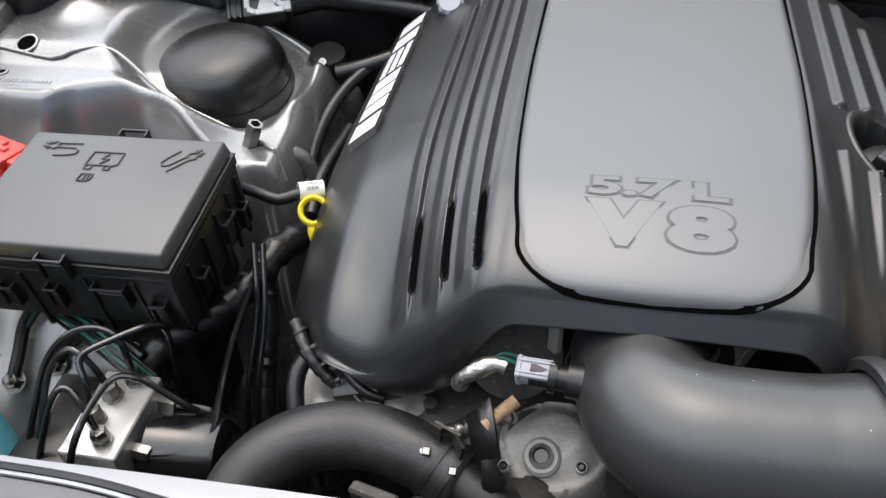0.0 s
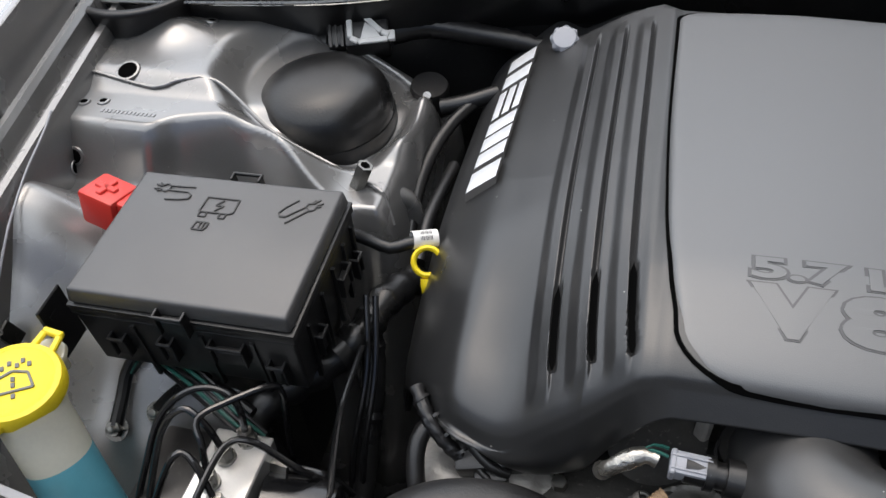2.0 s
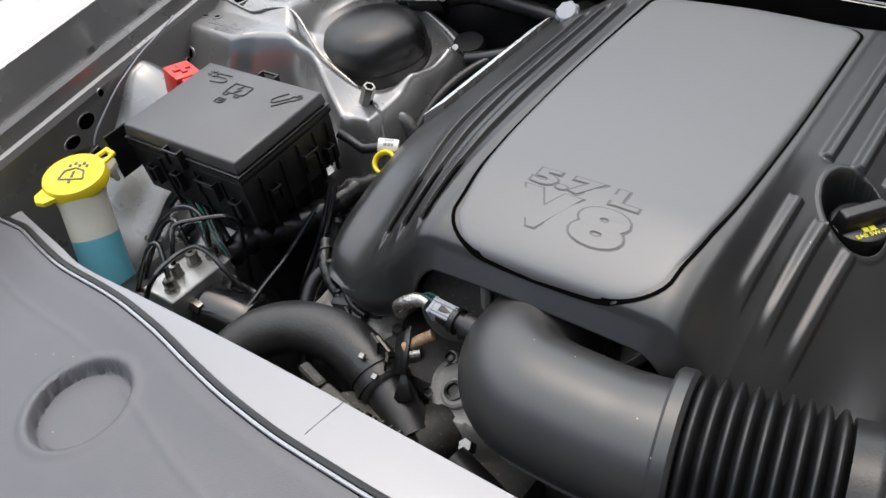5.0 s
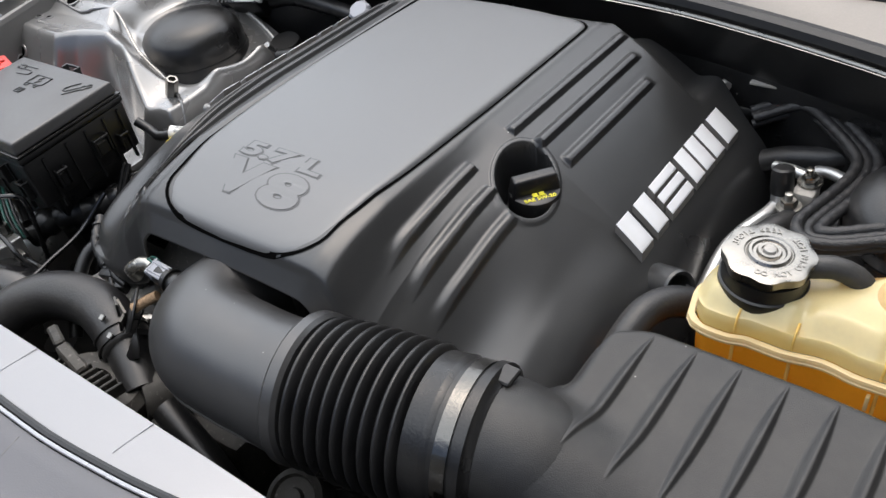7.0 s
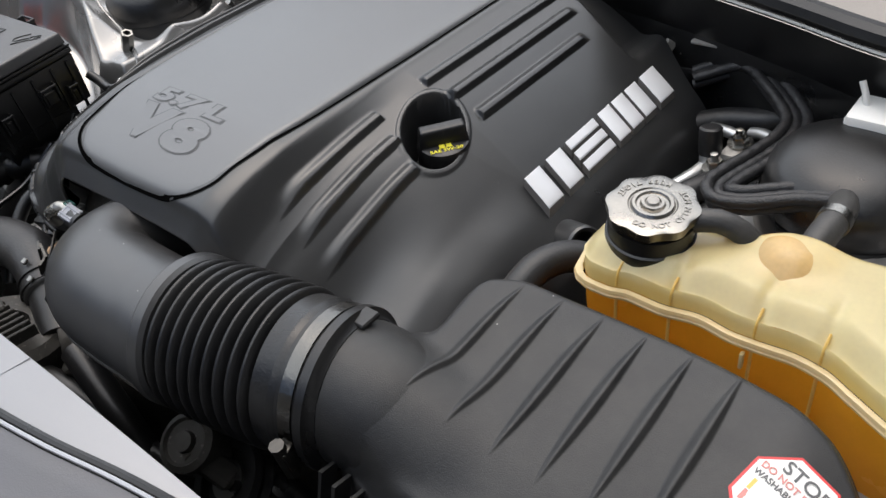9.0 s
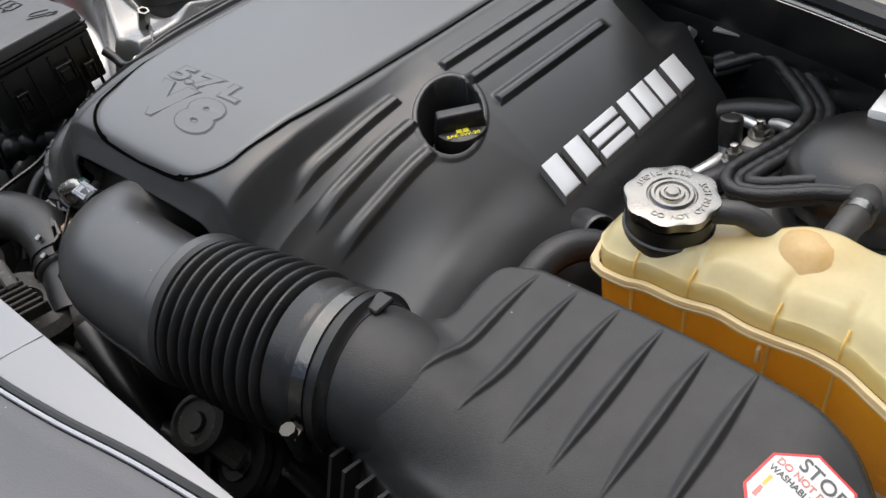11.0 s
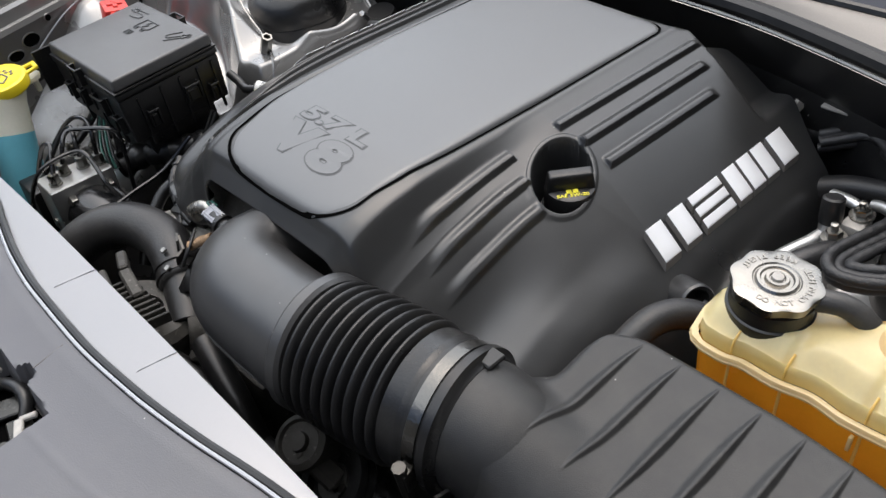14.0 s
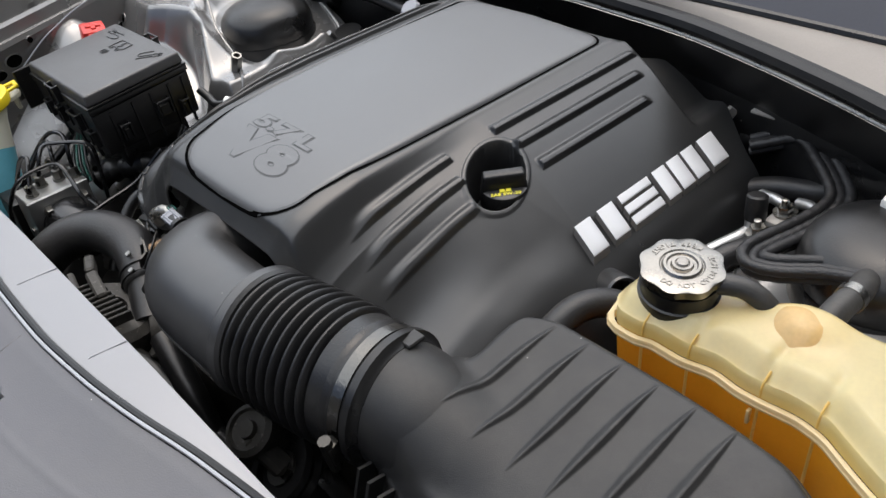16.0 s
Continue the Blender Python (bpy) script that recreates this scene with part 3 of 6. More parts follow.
def rib_height(x, y):
    """The stepped ribs of both flanks and the slits of the left one."""
    h, a = 0.0, abs(x)
    skew = 0.010 * (y - 0.2)
    for k, c in enumerate((0.130, 0.153, 0.177)):
        if x < 0:
            c = (0.1205, 0.1440, 0.1685)[k] + lerp(y, [0.0, 0.035, 0.070, 0.2, 0.4], [-0.0035, 0.0, 0.0020, 0.0055, 0.0075])
        else:
            c = c + skew * (1 if k == 0 else 0.6) + 0.0050 - rib_shift(c + 0.005, y)
        rise = ease(c - 0.010, c - 0.001, a) * (1 - ease(c + 0.001, c + 0.0028, a))
        if x > 0:
            front = ease(0.026 - 0.002 * k, 0.060, y) * (1 - ease(0.146 - 0.0075 * k, 0.150 - 0.0075 * k, y))
            rear = ease(0.199 + 0.006 * k, 0.202 + 0.006 * k, y) * (1 - ease(0.402 - 0.018 * k, 0.414 - 0.018 * k, y))
            h += 0.0055 * rise * max(front, rear)
        else:
            wide = ease(c - 0.004, c - 0.001, a) * (1 - ease(c + 0.005, c + 0.013, a))
            long = ease(-0.012, 0.004, y) * (1 - ease(0.36, 0.40, y))
            h += 0.0040 * wide * long
            slit = ease(c - 0.0068, c - 0.0060, a) * (1 - ease(c - 0.0014, c - 0.0006, a)) * ease(-0.001 + 0.004 * k, 0.003 + 0.004 * k, y) * (1 - ease(0.066, 0.070, y))
            h -= 0.0030 * slit
            h -= 0.0022 * ease(c - 0.0050, c - 0.0040, a) * (1 - ease(c - 0.002, c, a)) * ease(0.062, 0.072, y) * (1 - ease(0.37, 0.39, y))
    return h


WELL = Vector((0.165, 0.1705))


def well_axes(x, y):
    u, v = x - WELL.x, y - WELL.y
    return (0.94 * u + 0.342 * v) / 0.0250, (0.94 * v - 0.342 * u) / 0.0360


def panel_half(y):
    """Half the width of the centre panel at y."""
    if y > 0.028:
        return lerp(y, [0.028, 0.055, 0.12, 0.25, 0.385], [0.0905, 0.0950, 0.1005, 0.1040, 0.104])
    if y > 0.020:
        return 0.0900
    return 0.048 + 0.0420 * math.sqrt(max(1 - ((0.020 - y) / 0.0335) ** 2, 0.0))


def left_rise(x):
    """The left flank stands a little higher than the right one."""
    return lerp(-x, [0.100, 0.119, 0.142, 0.17, 0.21, 0.237, 0.262, 0.302], [0.0, 0.004, 0.0075, 0.009, 0.015, 0.0195, 0.019, 0.012]) if x < -0.1 else 0.0


def cover_z(x, y, ribs=True):
    a = abs(x)
    z = cover_base(a) + left_rise(x) - cover_drop(max(y - cover_front(a), 0.0), a)
    cut = 0.418 - 0.20 * max(a - 0.118, 0)
    z -= 0.024 * ease(cut, cut + 0.010, y) * ease(0.105, 0.120, a) * (1 - ease(0.19, 0.225, a)) + 0.012 * ease(0.405, 0.43, y) * (1 - ease(0.105, 0.120, a))
    z -= 0.45 * max(a - 0.140, 0) * (1 - ease(0.02, 0.15, y)) * (1 - ease(0.175, 0.235, a))
    if x > 0.1:
        z -= lerp(y, [0.035, 0.09, 0.14, 0.20], [0.010, 0.009, 0.006, 0.0]) * ease(0.104, 0.128, a) * (1 - ease(0.22, 0.26, a))
    if ribs:
        z += rib_height(x, y)
    return z


def cover_lip(x):
    """Height of the lower front edge: an arch over the throttle and deeper lobes."""
    a = abs(x)
    notch = 0.046 * math.exp(-((x + 0.233) / 0.019) ** 2)
    return notch + lerp(a, [0, 0.085, 0.100, 0.118, 0.135, 0.18, 0.22, 0.26, 0.302], [0.9150, 0.9140, 0.903, 0.868, 0.836, 0.822, 0.830, 0.80, 0.735])


def cover_x(u):
    return lerp(u, [-1, -0.93, -0.80, 0.80, 0.93, 1], [-0.302, -0.292, -0.262, 0.262, 0.292, 0.302])


def along_ribs(x, y):
    """Lets the mesh lines follow the ribs and the edge of the centre panel."""
    a = abs(x)
    if x < 0:
        s = lerp(y, [0.0, 0.035, 0.070, 0.2, 0.4], [-0.0035, 0.0, 0.0020, 0.0055, 0.0075])
    else:
        s = 0.008 * (y - 0.2) - rib_shift(a, y)
    s *= ease(0.105, 0.111, a) * (1 - ease(0.19, 0.23, a))
    s += (panel_half(max(y, 0.055)) - 0.1005) * math.exp(-((a - 0.1005) / 0.006) ** 2) * ease(0.03, 0.055, y)
    return x + math.copysign(s, x)


def cover_point(u, v):
    """v from 0 at the rear over 1 at the front edge to 1.3 at the lower lip."""
    x = cover_x(u)
    a = abs(x)
    rear = 0.428 + 0.045 * ease(0.105, 0.14, a) - 0.035 * ease(0.20, 0.28, a)
    yf = cover_front(a)
    if v <= 1:
        y = rear + (yf - rear) * v
        x = along_ribs(x, y)
        a = abs(x)
        z = cover_z(x, y)
        if v < 0.02:
            z -= 0.05 * (0.02 - v) / 0.02
        ex, ey = well_axes(x, y)
        if x > 0.1:
            r = math.hypot(ex, ey)
            z -= 0.06 * (1 - ease(0.90, 0.96, r)) - 0.0015 * (ease(0.96, 1.0, r) * (1 - ease(1.08, 1.16, r)))
        return Vector((x, y, z))
    t = (v - 1) / 0.3
    x = along_ribs(x, yf)
    a = abs(x)
    z0 = cover_z(x, yf)
    z1 = min(cover_lip(x), z0 - 0.004)
    under = -0.010 * t * (1 - ease(0.10, 0.13, a)) - 0.004 * math.sin(t * 3.1) * ease(0.10, 0.13, a)
    under -= 0.013 * math.sin(t * 1.57) * math.exp(-((x + 0.230) / 0.022) ** 2)
    return Vector((x, yf + under + 0.018 * t * ease(0.16, 0.26, a), z0 + (z1 - z0) * t))


cover = thing("engine_cover", "charcoal plastic V8 engine cover with ribs and grey centre panel", "engine cover", (0, 0.2, 0.80))
us = sorted(set([round(v, 5) for v in span(-1, 1, 170)] + [round(v, 5) for s in (-1, 1) for v in span(s * 0.34, s * 0.57, 150)] + [round(v, 5) for v in span(0.40, 0.60, 60)] + [round(v, 5) for s in (-1, 1) for v in span(s * 0.10, s * 0.34, 60)]))
vs = sorted(set([round(v, 5) for v in span(0, 1, 200)] + [round(v, 5) for v in span(0.0, 0.03, 6)] + [round(v, 5) for v in span(0.90, 1.0, 80)] + [round(v, 5) for v in span(0.04, 0.09, 30)] + [round(v, 5) for v in span(0.48, 0.68, 90)] + span(1.0, 1.3, 14)[1:]))
shell = thick(part("shell", sheet(cover_point, us, vs), COVER, cover, smooth=55), 0.0025)


# Black strips over the left slits; their depth of shade is painted.
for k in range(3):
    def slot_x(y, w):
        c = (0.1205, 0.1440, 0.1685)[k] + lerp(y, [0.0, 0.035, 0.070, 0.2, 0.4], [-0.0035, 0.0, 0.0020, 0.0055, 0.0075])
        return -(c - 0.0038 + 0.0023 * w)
    part("slot_shade", sheet(lambda u, v: (lambda x: Vector((x, v, max(cover_z(slot_x(v, -1), v), cover_z(slot_x(v, 0), v), cover_z(slot_x(v, 1), v)) + 0.0003)))(slot_x(v, u * min(1, 8 * (v + 0.0005 - 0.004 * k) / 0.067, 8 * (0.0685 - v) / 0.067))), span(-1, 1, 9), span(0.0002 + 0.004 * k, 0.0684, 60)), HOLESHADE, cover, "near-black strip painted as the slot's shade")


def panel_z(x, y):
    return -0.0030 * (x / 0.1) ** 2 + lerp(y, [-0.02, -0.012, -0.004, 0.01, 0.025, 0.045, 0.07, 0.2, 0.39, 0.40], [0.9345, 0.9390, 0.9430, 0.9480, 0.9522, 0.9570, 0.9605, 0.9640, 0.9615, 0.961])


def panel_outline(inset=0.0, steps=10):
    """The shield-shaped outline of the centre panel, corner by corner."""
    half = [(panel_half(y), y) for y in span(0.385, 0.028, 48)]
    pts = [(x - inset, y) for x, y in half]
    for k in range(1, 9):
        t = k / 8 * math.pi / 2
        pts.append((0.048 + (0.0420 - inset) * math.cos(t), 0.020 + (-0.0325 + inset) * math.sin(t)))
    for x in (0.03, 0.012, 0.0):
        pts.append((x, -0.0127 - 0.0010 * (1 - x / 0.05) + inset))
    rear = [(0.084 + (0.0200 - inset) * math.cos(t), 0.385 + (0.0170 - inset) * math.sin(t)) for t in span(0.16, math.pi / 2, 8)] + [(0.045, 0.4035 - inset), (0.0, 0.4045 - inset)]
    right = rear[::-1] + pts
    return right + [(-x, y) for x, y in right[::-1] if x > 1e-6]


def panel_mesh(inset, lift, depth):
    bm = bmesh.new()
    out = panel_outline(inset)
    ring_lo = [bm.verts.new((x, y, panel_z(x, y) + lift - depth)) for x, y in out]
    ring_mid = [bm.verts.new((x, y, panel_z(x, y) + lift - 0.0042)) for x, y in out]
    c = Vector((0, 0.17))
    loops = [ring_lo, ring_mid]
    for inner, dz in ((0.0007, 0.0028), (0.0018, 0.0014), (0.0034, 0.0005), (0.0055, 0.0)):
        o2 = panel_outline(inset + inner)
        loops.append([bm.verts.new((x, y, panel_z(x, y) + lift - dz)) for x, y in o2])
    for s in span(0.97, 0.03, 32):
        o2 = [((x * s), 0.17 + (y - 0.17) * s) for x, y in panel_outline(inset + 0.0055)]
        loops.append([bm.verts.new((x, y, panel_z(x, y) + lift)) for x, y in o2])
    n = len(out)
    for a, b in zip(loops, loops[1:]):
        for k in range(n):
            bm.faces.new((a[k], a[(k + 1) % n], b[(k + 1) % n], b[k]))
    bm.faces.new(loops[-1])
    return bm


panel = part("centre_panel", panel_mesh(0.0, 0.0, 0.012), PANEL, cover, "satin grey painted centre panel", smooth=40)


# A flat near-black ring on the cover paints the shade of the panel gap.
ring = bmesh.new()
edges = []
for inset in (0.0012, -0.0017):
    edges.append([ring.verts.new((x, y, cover_z(x, y, False) + 0.0007)) for x, y in panel_outline(inset)])
for k in range(len(edges[0])):
    ring.faces.new((edges[0][k], edges[0][(k + 1) % len(edges[0])], edges[1][(k + 1) % len(edges[0])], edges[1][k]))
part("gap_shade", ring, HOLESHADE, cover, "near-black ring painted as shade in the panel gap")


def on_panel(bm, at, lift):
    for v in bm.verts:
        x, y = v.co.x + at[0], v.co.y + at[1]
        v.co = (x, y, panel_z(x, y) + lift + v.co.z)
    return bm


# A wider, darker copy below each text paints shade along the letter edges.
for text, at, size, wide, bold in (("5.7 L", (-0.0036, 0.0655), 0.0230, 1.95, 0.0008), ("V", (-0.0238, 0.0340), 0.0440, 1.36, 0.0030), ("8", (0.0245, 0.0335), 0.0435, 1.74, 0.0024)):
    part("letter_edge_shade", on_panel(words(text, size, 0.0016, wide, bold + 0.0012), at, -0.0005), LETTERSHADE, panel, "dark outline painted as edge shade of the letters")
    part("raised_lettering", on_panel(words(text, size, 0.0026, wide, bold), at, -0.0006), PANEL, panel, "raised letters " + text)


# silver raised badge on each flank, drawn as a row of plain bars
def flank(side, s, w):
    """A spot on the flank: s metres along the badge, w from 0 at its top to 1 at its foot."""
    a = 0.2360 + 0.0250 * w
    return side * a, (0.1925 + s - 0.003 * w) if side > 0 else (0.405 - s - 0.004 * w)


BARS = [(0.0, 0.10, 0, 1), (0.145, 0.245, 0, 1), (0.285, 0.495, 0, 0.26), (0.285, 0.495, 0.37, 0.63), (0.285, 0.495, 0.74, 1), (0.53, 0.62, 0, 1), (0.64, 0.73, 0, 1), (0.75, 0.84, 0, 1), (0.88, 1.0, 0, 1)]


def badge_bar(side, f0, f1, w0, w1, rows, lid):
    """A bar on the curved flank: rings of (lift, growth), closed by a face on top where lid is set."""
    bm = bmesh.new()
    n, s0, s1, rings = 6, f0 * 0.213, f1 * 0.213, []
    for lift, grow in rows:
        g = grow / 0.035
        spots = [flank(side, s0 - grow, w) for w in span(w0 - g, w1 + g, n)] + [flank(side, s1 + grow, w) for w in span(w1 + g, w0 - g, n)]
        rings.append([bm.verts.new((x, y, cover_z(x, 0.3, False) + lift)) for x, y in spots])
    m = len(rings[0])
    for a, b in zip(rings, rings[1:]):
        for k in range(m):
            bm.faces.new((a[k], a[(k + 1) % m], b[(k + 1) % m], b[k]))
    if lid:
        for k in range(n - 1):
            bm.faces.new((rings[-1][k], rings[-1][k + 1], rings[-1][m - 2 - k], rings[-1][m - 1 - k]))
    return bm


for side in (1, -1):
    for f0, f1, w0, w1 in BARS:
        foot = part("badge_bar", badge_bar(side, f0, f1, w0, w1, ((-0.004, 0.0010), (0.0070, 0.0002)), False), BADGESIDE, cover, "raised bar with dark flanks")
        part("badge_face", badge_bar(side, f0, f1, w0, w1, ((0.0068, 0.0001), (0.0074, 0.0), (0.0078, -0.0006)), True), BADGE, foot, "bright silver face")

# open boss at the lower right flank
part("boss", moved(lathe([(0.017, -0.03), (0.0165, 0.016), (0.015, 0.018), (0.012, 0.016), (0.011, -0.005), (0, -0.005)], 24), aim((0.283, 0.190, 0.845), (0.8, -0.35, 0.35))), COVER, cover)
# oil filler cap in the well of the cover
oil = thing("oil_cap", "black plastic oil filler cap with yellow print", "oil cap", (0.17, 0.175, 0.88))
OC = aim((0.1690, 0.1760, 0.894), (0.06, -0.08, 1)) @ Matrix.Rotation(radians(13), 4, "Z")
part("disc", moved(lathe([(0, 0), (0.0215, 0), (0.0222, 0.003), (0.0222, 0.019), (0.0212, 0.0225), (0.019, 0.0235), (0, 0.0240)], 60, lambda a, r, z: 1 + (0.015 * math.cos(24 * a) if r > 0.022 else 0)), OC), BLACK, oil)
part("grip", moved(pyramid((-0.0210, 0.0210, -0.0085, 0.0085), (-0.0185, 0.0185, -0.0055, 0.0055), 0.020, 0.0375, 0.0025), OC), BLACK, oil)
part("print", moved(words("SAE 5W-20", 0.0052, 0.0004, 1.10, 0.00010), OC @ Matrix.Translation((0, -0.0150, 0.0240))), INKY, oil, "yellow print SAE 5W-20")
part("print", moved(join(box(-0.0050, -0.0006, -0.0024, 0.0020, 0.0240, 0.0244), box(0.0006, 0.0050, -0.0024, 0.0020, 0.0240, 0.0244), box(-0.0056, 0.0056, -0.0031, -0.0024, 0.0240, 0.0244)), OC @ Matrix.Translation((0, -0.0092, 0))), INKY, oil, "yellow book symbol")
part("neck", moved(lathe([(0.0255, -0.05), (0.0265, -0.004), (0.0255, -0.001), (0.0225, -0.001), (0.0225, -0.05)], 40), OC), COVER, oil)

# ---- intake duct, bellows and air box ----
AX = [(-0.001, 0.05, 0.866), (-0.002, 0.01, 0.868), (-0.002, -0.024, 0.872), (0.005, -0.050, 0.875), (0.028, -0.068, 0.877), (0.070, -0.071, 0.8775), (0.105, -0.070, 0.8780), (0.128, -0.068, 0.878)]
duct = thing("intake_duct", "black plastic intake elbow with ribbed bellows and steel clamp", "intake duct", (0.1, -0.06, 0.82))
part("elbow", tube(AX, lambda t: 0.0435 + 0.0040 * ease(0.30, 0.62, t) + 0.002 * ease(0.85, 1, t), 48, 0.004, False), TUBE, duct, smooth=180)
part("mould_seam", tube([(x + (-0.047 if y > -0.03 else -0.030 if y > -0.05 else -0.0), y - (0.0 if y > -0.03 else 0.030 if y > -0.05 else 0.046), 0.864) for x, y, z in AX[1:]], 0.0012, 6), TUBE, duct)
ringp = [(0.0485, 0.0), (0.0545, 0.0), (0.0560, 0.002), (0.0560, 0.010), (0.0535, 0.013), (0.0480, 0.0135), (0.0485, 0.0)]
A0, A1 = Vector((0.124, -0.066, 0.880)), Vector((0.264, -0.043, 0.881))
axis = (A1 - A0).normalized()
part("collar", moved(lathe(ringp, 64), aim(A0, axis)), TUBE, duct)
prof = []
N, L0, L1 = 9, 0.0135, 0.103
for k in range(N):
    z0 = L0 + (L1 - L0) * k / N
    w = (L1 - L0) / N
    for j in range(8):
        t = j / 8
        prof.append((0.0460 + 0.0095 * (math.sin(math.pi * t) ** 0.9) + 0.0012 * math.sin(k * 0.35), z0 + w * t))
prof += [(0.0470, L1), (0.0525, L1 + 0.001), (0.0530, L1 + 0.014), (0.0535, L1 + 0.016)]
part("bellows", moved(lathe([(0.030, L0)] + prof + [(0.045, L1 + 0.030)], 72), aim(A0, axis)), RUBBER, duct, smooth=60)
worm_clamp(A0 + axis * 0.131, axis, 0.0515, duct, 0.0095, 188, BAND)
part("cuff", moved(lathe([(0.045, 0.114), (0.0515, 0.114), (0.0515, 0.138), (0.0545, 0.139), (0.0545, 0.145), (0.050, 0.147), (0.048, 0.150), (0.045, 0.150)], 64), aim(A0, axis)), RUBBER, duct)
part("lug", join(bar((0.262, -0.022, 0.9275), (0.274, -0.022, 0.9275), 0.016, 0.004, 0.001)), RUBBER, duct)

air = thing("air_box", "black plastic air filter box with six slanted ribs", "air box", (0.42, 0.0, 0.75))


def box_rear(x):
    return lerp(x, [0.28, 0.295, 0.305, 0.33, 0.42, 0.49, 0.52, 0.545, 0.565, 0.575], [-0.01, 0.045, 0.068, 0.0775, 0.077, 0.071, 0.062, 0.040, 0.0, -0.06])


def box_front(x):
    return lerp(x, [0.28, 0.31, 0.35, 0.575], [-0.075, -0.088, -0.094, -0.105])


def lid_plain(x, y):
    return lerp(y, [-0.11, -0.08, -0.04, 0.0, 0.05, 0.08], [0.872, 0.884, 0.899, 0.908, 0.9165, 0.9175]) - 0.016 * ease(0.50, 0.57, x)


def air_top(x, y):
    z = lerp(y, [-0.11, -0.08, -0.04, 0.0, 0.05, 0.08], [0.872, 0.884, 0.899, 0.908, 0.9165, 0.9175])
    z -= 0.016 * ease(0.50, 0.57, x)
    yc, za, r = -0.040 + 0.1 * (x - 0.29), 0.878 - 0.30 * max(x - 0.288, 0), 0.047
    if abs(y - yc) < r:
        zn = za + math.sqrt(r * r - (y - yc) ** 2)
        z = z + 0.004 * math.log1p(math.exp(min((zn - z) / 0.004, 30)))
    for k in range(6):
        along = (y + 0.046) / 0.110
        c = 0.3165 + 0.0300 * k + along * (0.0105 - 0.0013 * k)
        if 0 < along < 1:
            s = math.sin(math.pi * along)
            w = 0.0056 * s ** 0.8 + 0.0004
            d = (x - c) / w
            z += 0.0034 * s ** 0.8 * ease(-1.0, 0.25, d) * (1 - ease(0.25, 0.95, d))
    return z


def air_point(u, v):
    """v from -0.5 (rear foot) over the top to 1.5 (front foot)."""
    x = 0.288 + (0.574 - 0.288) * u
    yr, yf = box_rear(x), box_front(x)
    y = yr + (yf - yr) * min(max(v, 0), 1)
    z = air_top(x, y)
    e = min(min(max(v, 0), 1) * (yr - yf), (1 - min(max(v, 0), 1)) * (yr - yf))
    z -= 0.014 * (1 - ease(0.0, 0.016, e)) ** 2
    side = min(x - 0.288, 0.574 - x)
    z -= 0.016 * (1 - ease(0.0, 0.018, side)) ** 2 * (ease(-0.005, 0.02, y) if x < 0.4 else 1)
    if v < 0:
        return Vector((x, yr + 0.006 * (-v / 0.5), z - 0.12 * (-v / 0.5)))
    if v > 1:
        return Vector((x, yf - 0.010 * math.sin(min((v - 1) / 0.5, 1) * 1.57), z - 0.13 * (v - 1) / 0.5))
    return Vector((x, y, z))


lid = part("lid", sheet(air_point, span(0, 1, 420), span(-0.5, 0, 6)[:-1] + span(0, 1, 150) + span(1, 1.5, 8)[1:]), LIDTOP, air, smooth=60)
for x in (0.288, 0.574):
    part("end_wall", sheet(lambda u, v: Vector((x, box_rear(x) + (box_front(x) - box_rear(x)) * u, 0.74 + v * 0.13)), span(0, 1, 4), span(0, 1, 4)), LIDTOP, air)
part("neck", tube([(0.263, -0.043, 0.881), (0.280, -0.0405, 0.880), (0.300, -0.038, 0.874), (0.330, -0.034, 0.855)], lambda t: 0.0480 - 0.004 * t, 48, 0.004, False), LIDTOP, air, smooth=180)
for k in range(7):
    part("fin", bar((0.288 + 0.014 * k, -0.090 - 0.003 * k, 0.872), (0.282 + 0.014 * k, -0.112 - 0.003 * k, 0.79), 0.0025, 0.014, 0.0, (0, 1, 0)), LIDTOP, air)

# sticker on the lid
SO = Matrix.Translation((0.5195, 0.0045, 0)) @ Matrix.Rotation(radians(-14), 4, "Z")


def on_lid(bm):
    """Lays a flat print on the curved lid."""
    bm.transform(SO)
    for v in bm.verts:
        v.co.z += lid_plain(v.co.x, v.co.y) + 0.0008
    return bm



sticker = thing("warning_sticker", "white octagonal sticker with red rim and warning print", "sticker", (0.52, 0.006, 0.9065))


def octagon(w, h, c):
    return [(-w + c, -h), (w - c, -h), (w, -h + c), (w, h - c), (w - c, h), (-w + c, h), (-w, h - c), (-w, -h + c)]


def fan(w, h, c, z):
    """An octagon in rings, so that it can bend."""
    bm = bmesh.new()
    rings = [[bm.verts.new((x * s, y * s, z)) for x, y in octagon(w, h, c)] for s in (1, 0.8, 0.6, 0.4, 0.2)]
    for a, b in zip(rings, rings[1:]):
        for k in range(8):
            bm.faces.new((a[k], a[(k + 1) % 8], b[(k + 1) % 8], b[k]))
    bm.faces.new(rings[-1])
    return bm


part("rim", on_lid(fan(0.0262, 0.0262, 0.0152, 0.0)), INKR, sticker, "red rim")
part("face", on_lid(fan(0.0246, 0.0246, 0.0143, 0.0003)), PAPER, sticker)
for text, dy, size, mat in (("STOP!", 0.0165, 0.0105, INKK), ("DO NOT DISCARD", 0.0096, 0.0052, PINK), ("WASHABLE/REUSABLE", 0.0044, 0.0046, INKK)):
    part("print", on_lid(moved(words(text, size, 0.0002, 1.0, 0.0001), Matrix.Translation((0, dy, 0.0006)))), mat, sticker, "print " + text)
part("print", on_lid(box(-0.020, 0.004, -0.0055, 0.0010, 0.0004, 0.0006)), GOLD, sticker, "gold block")
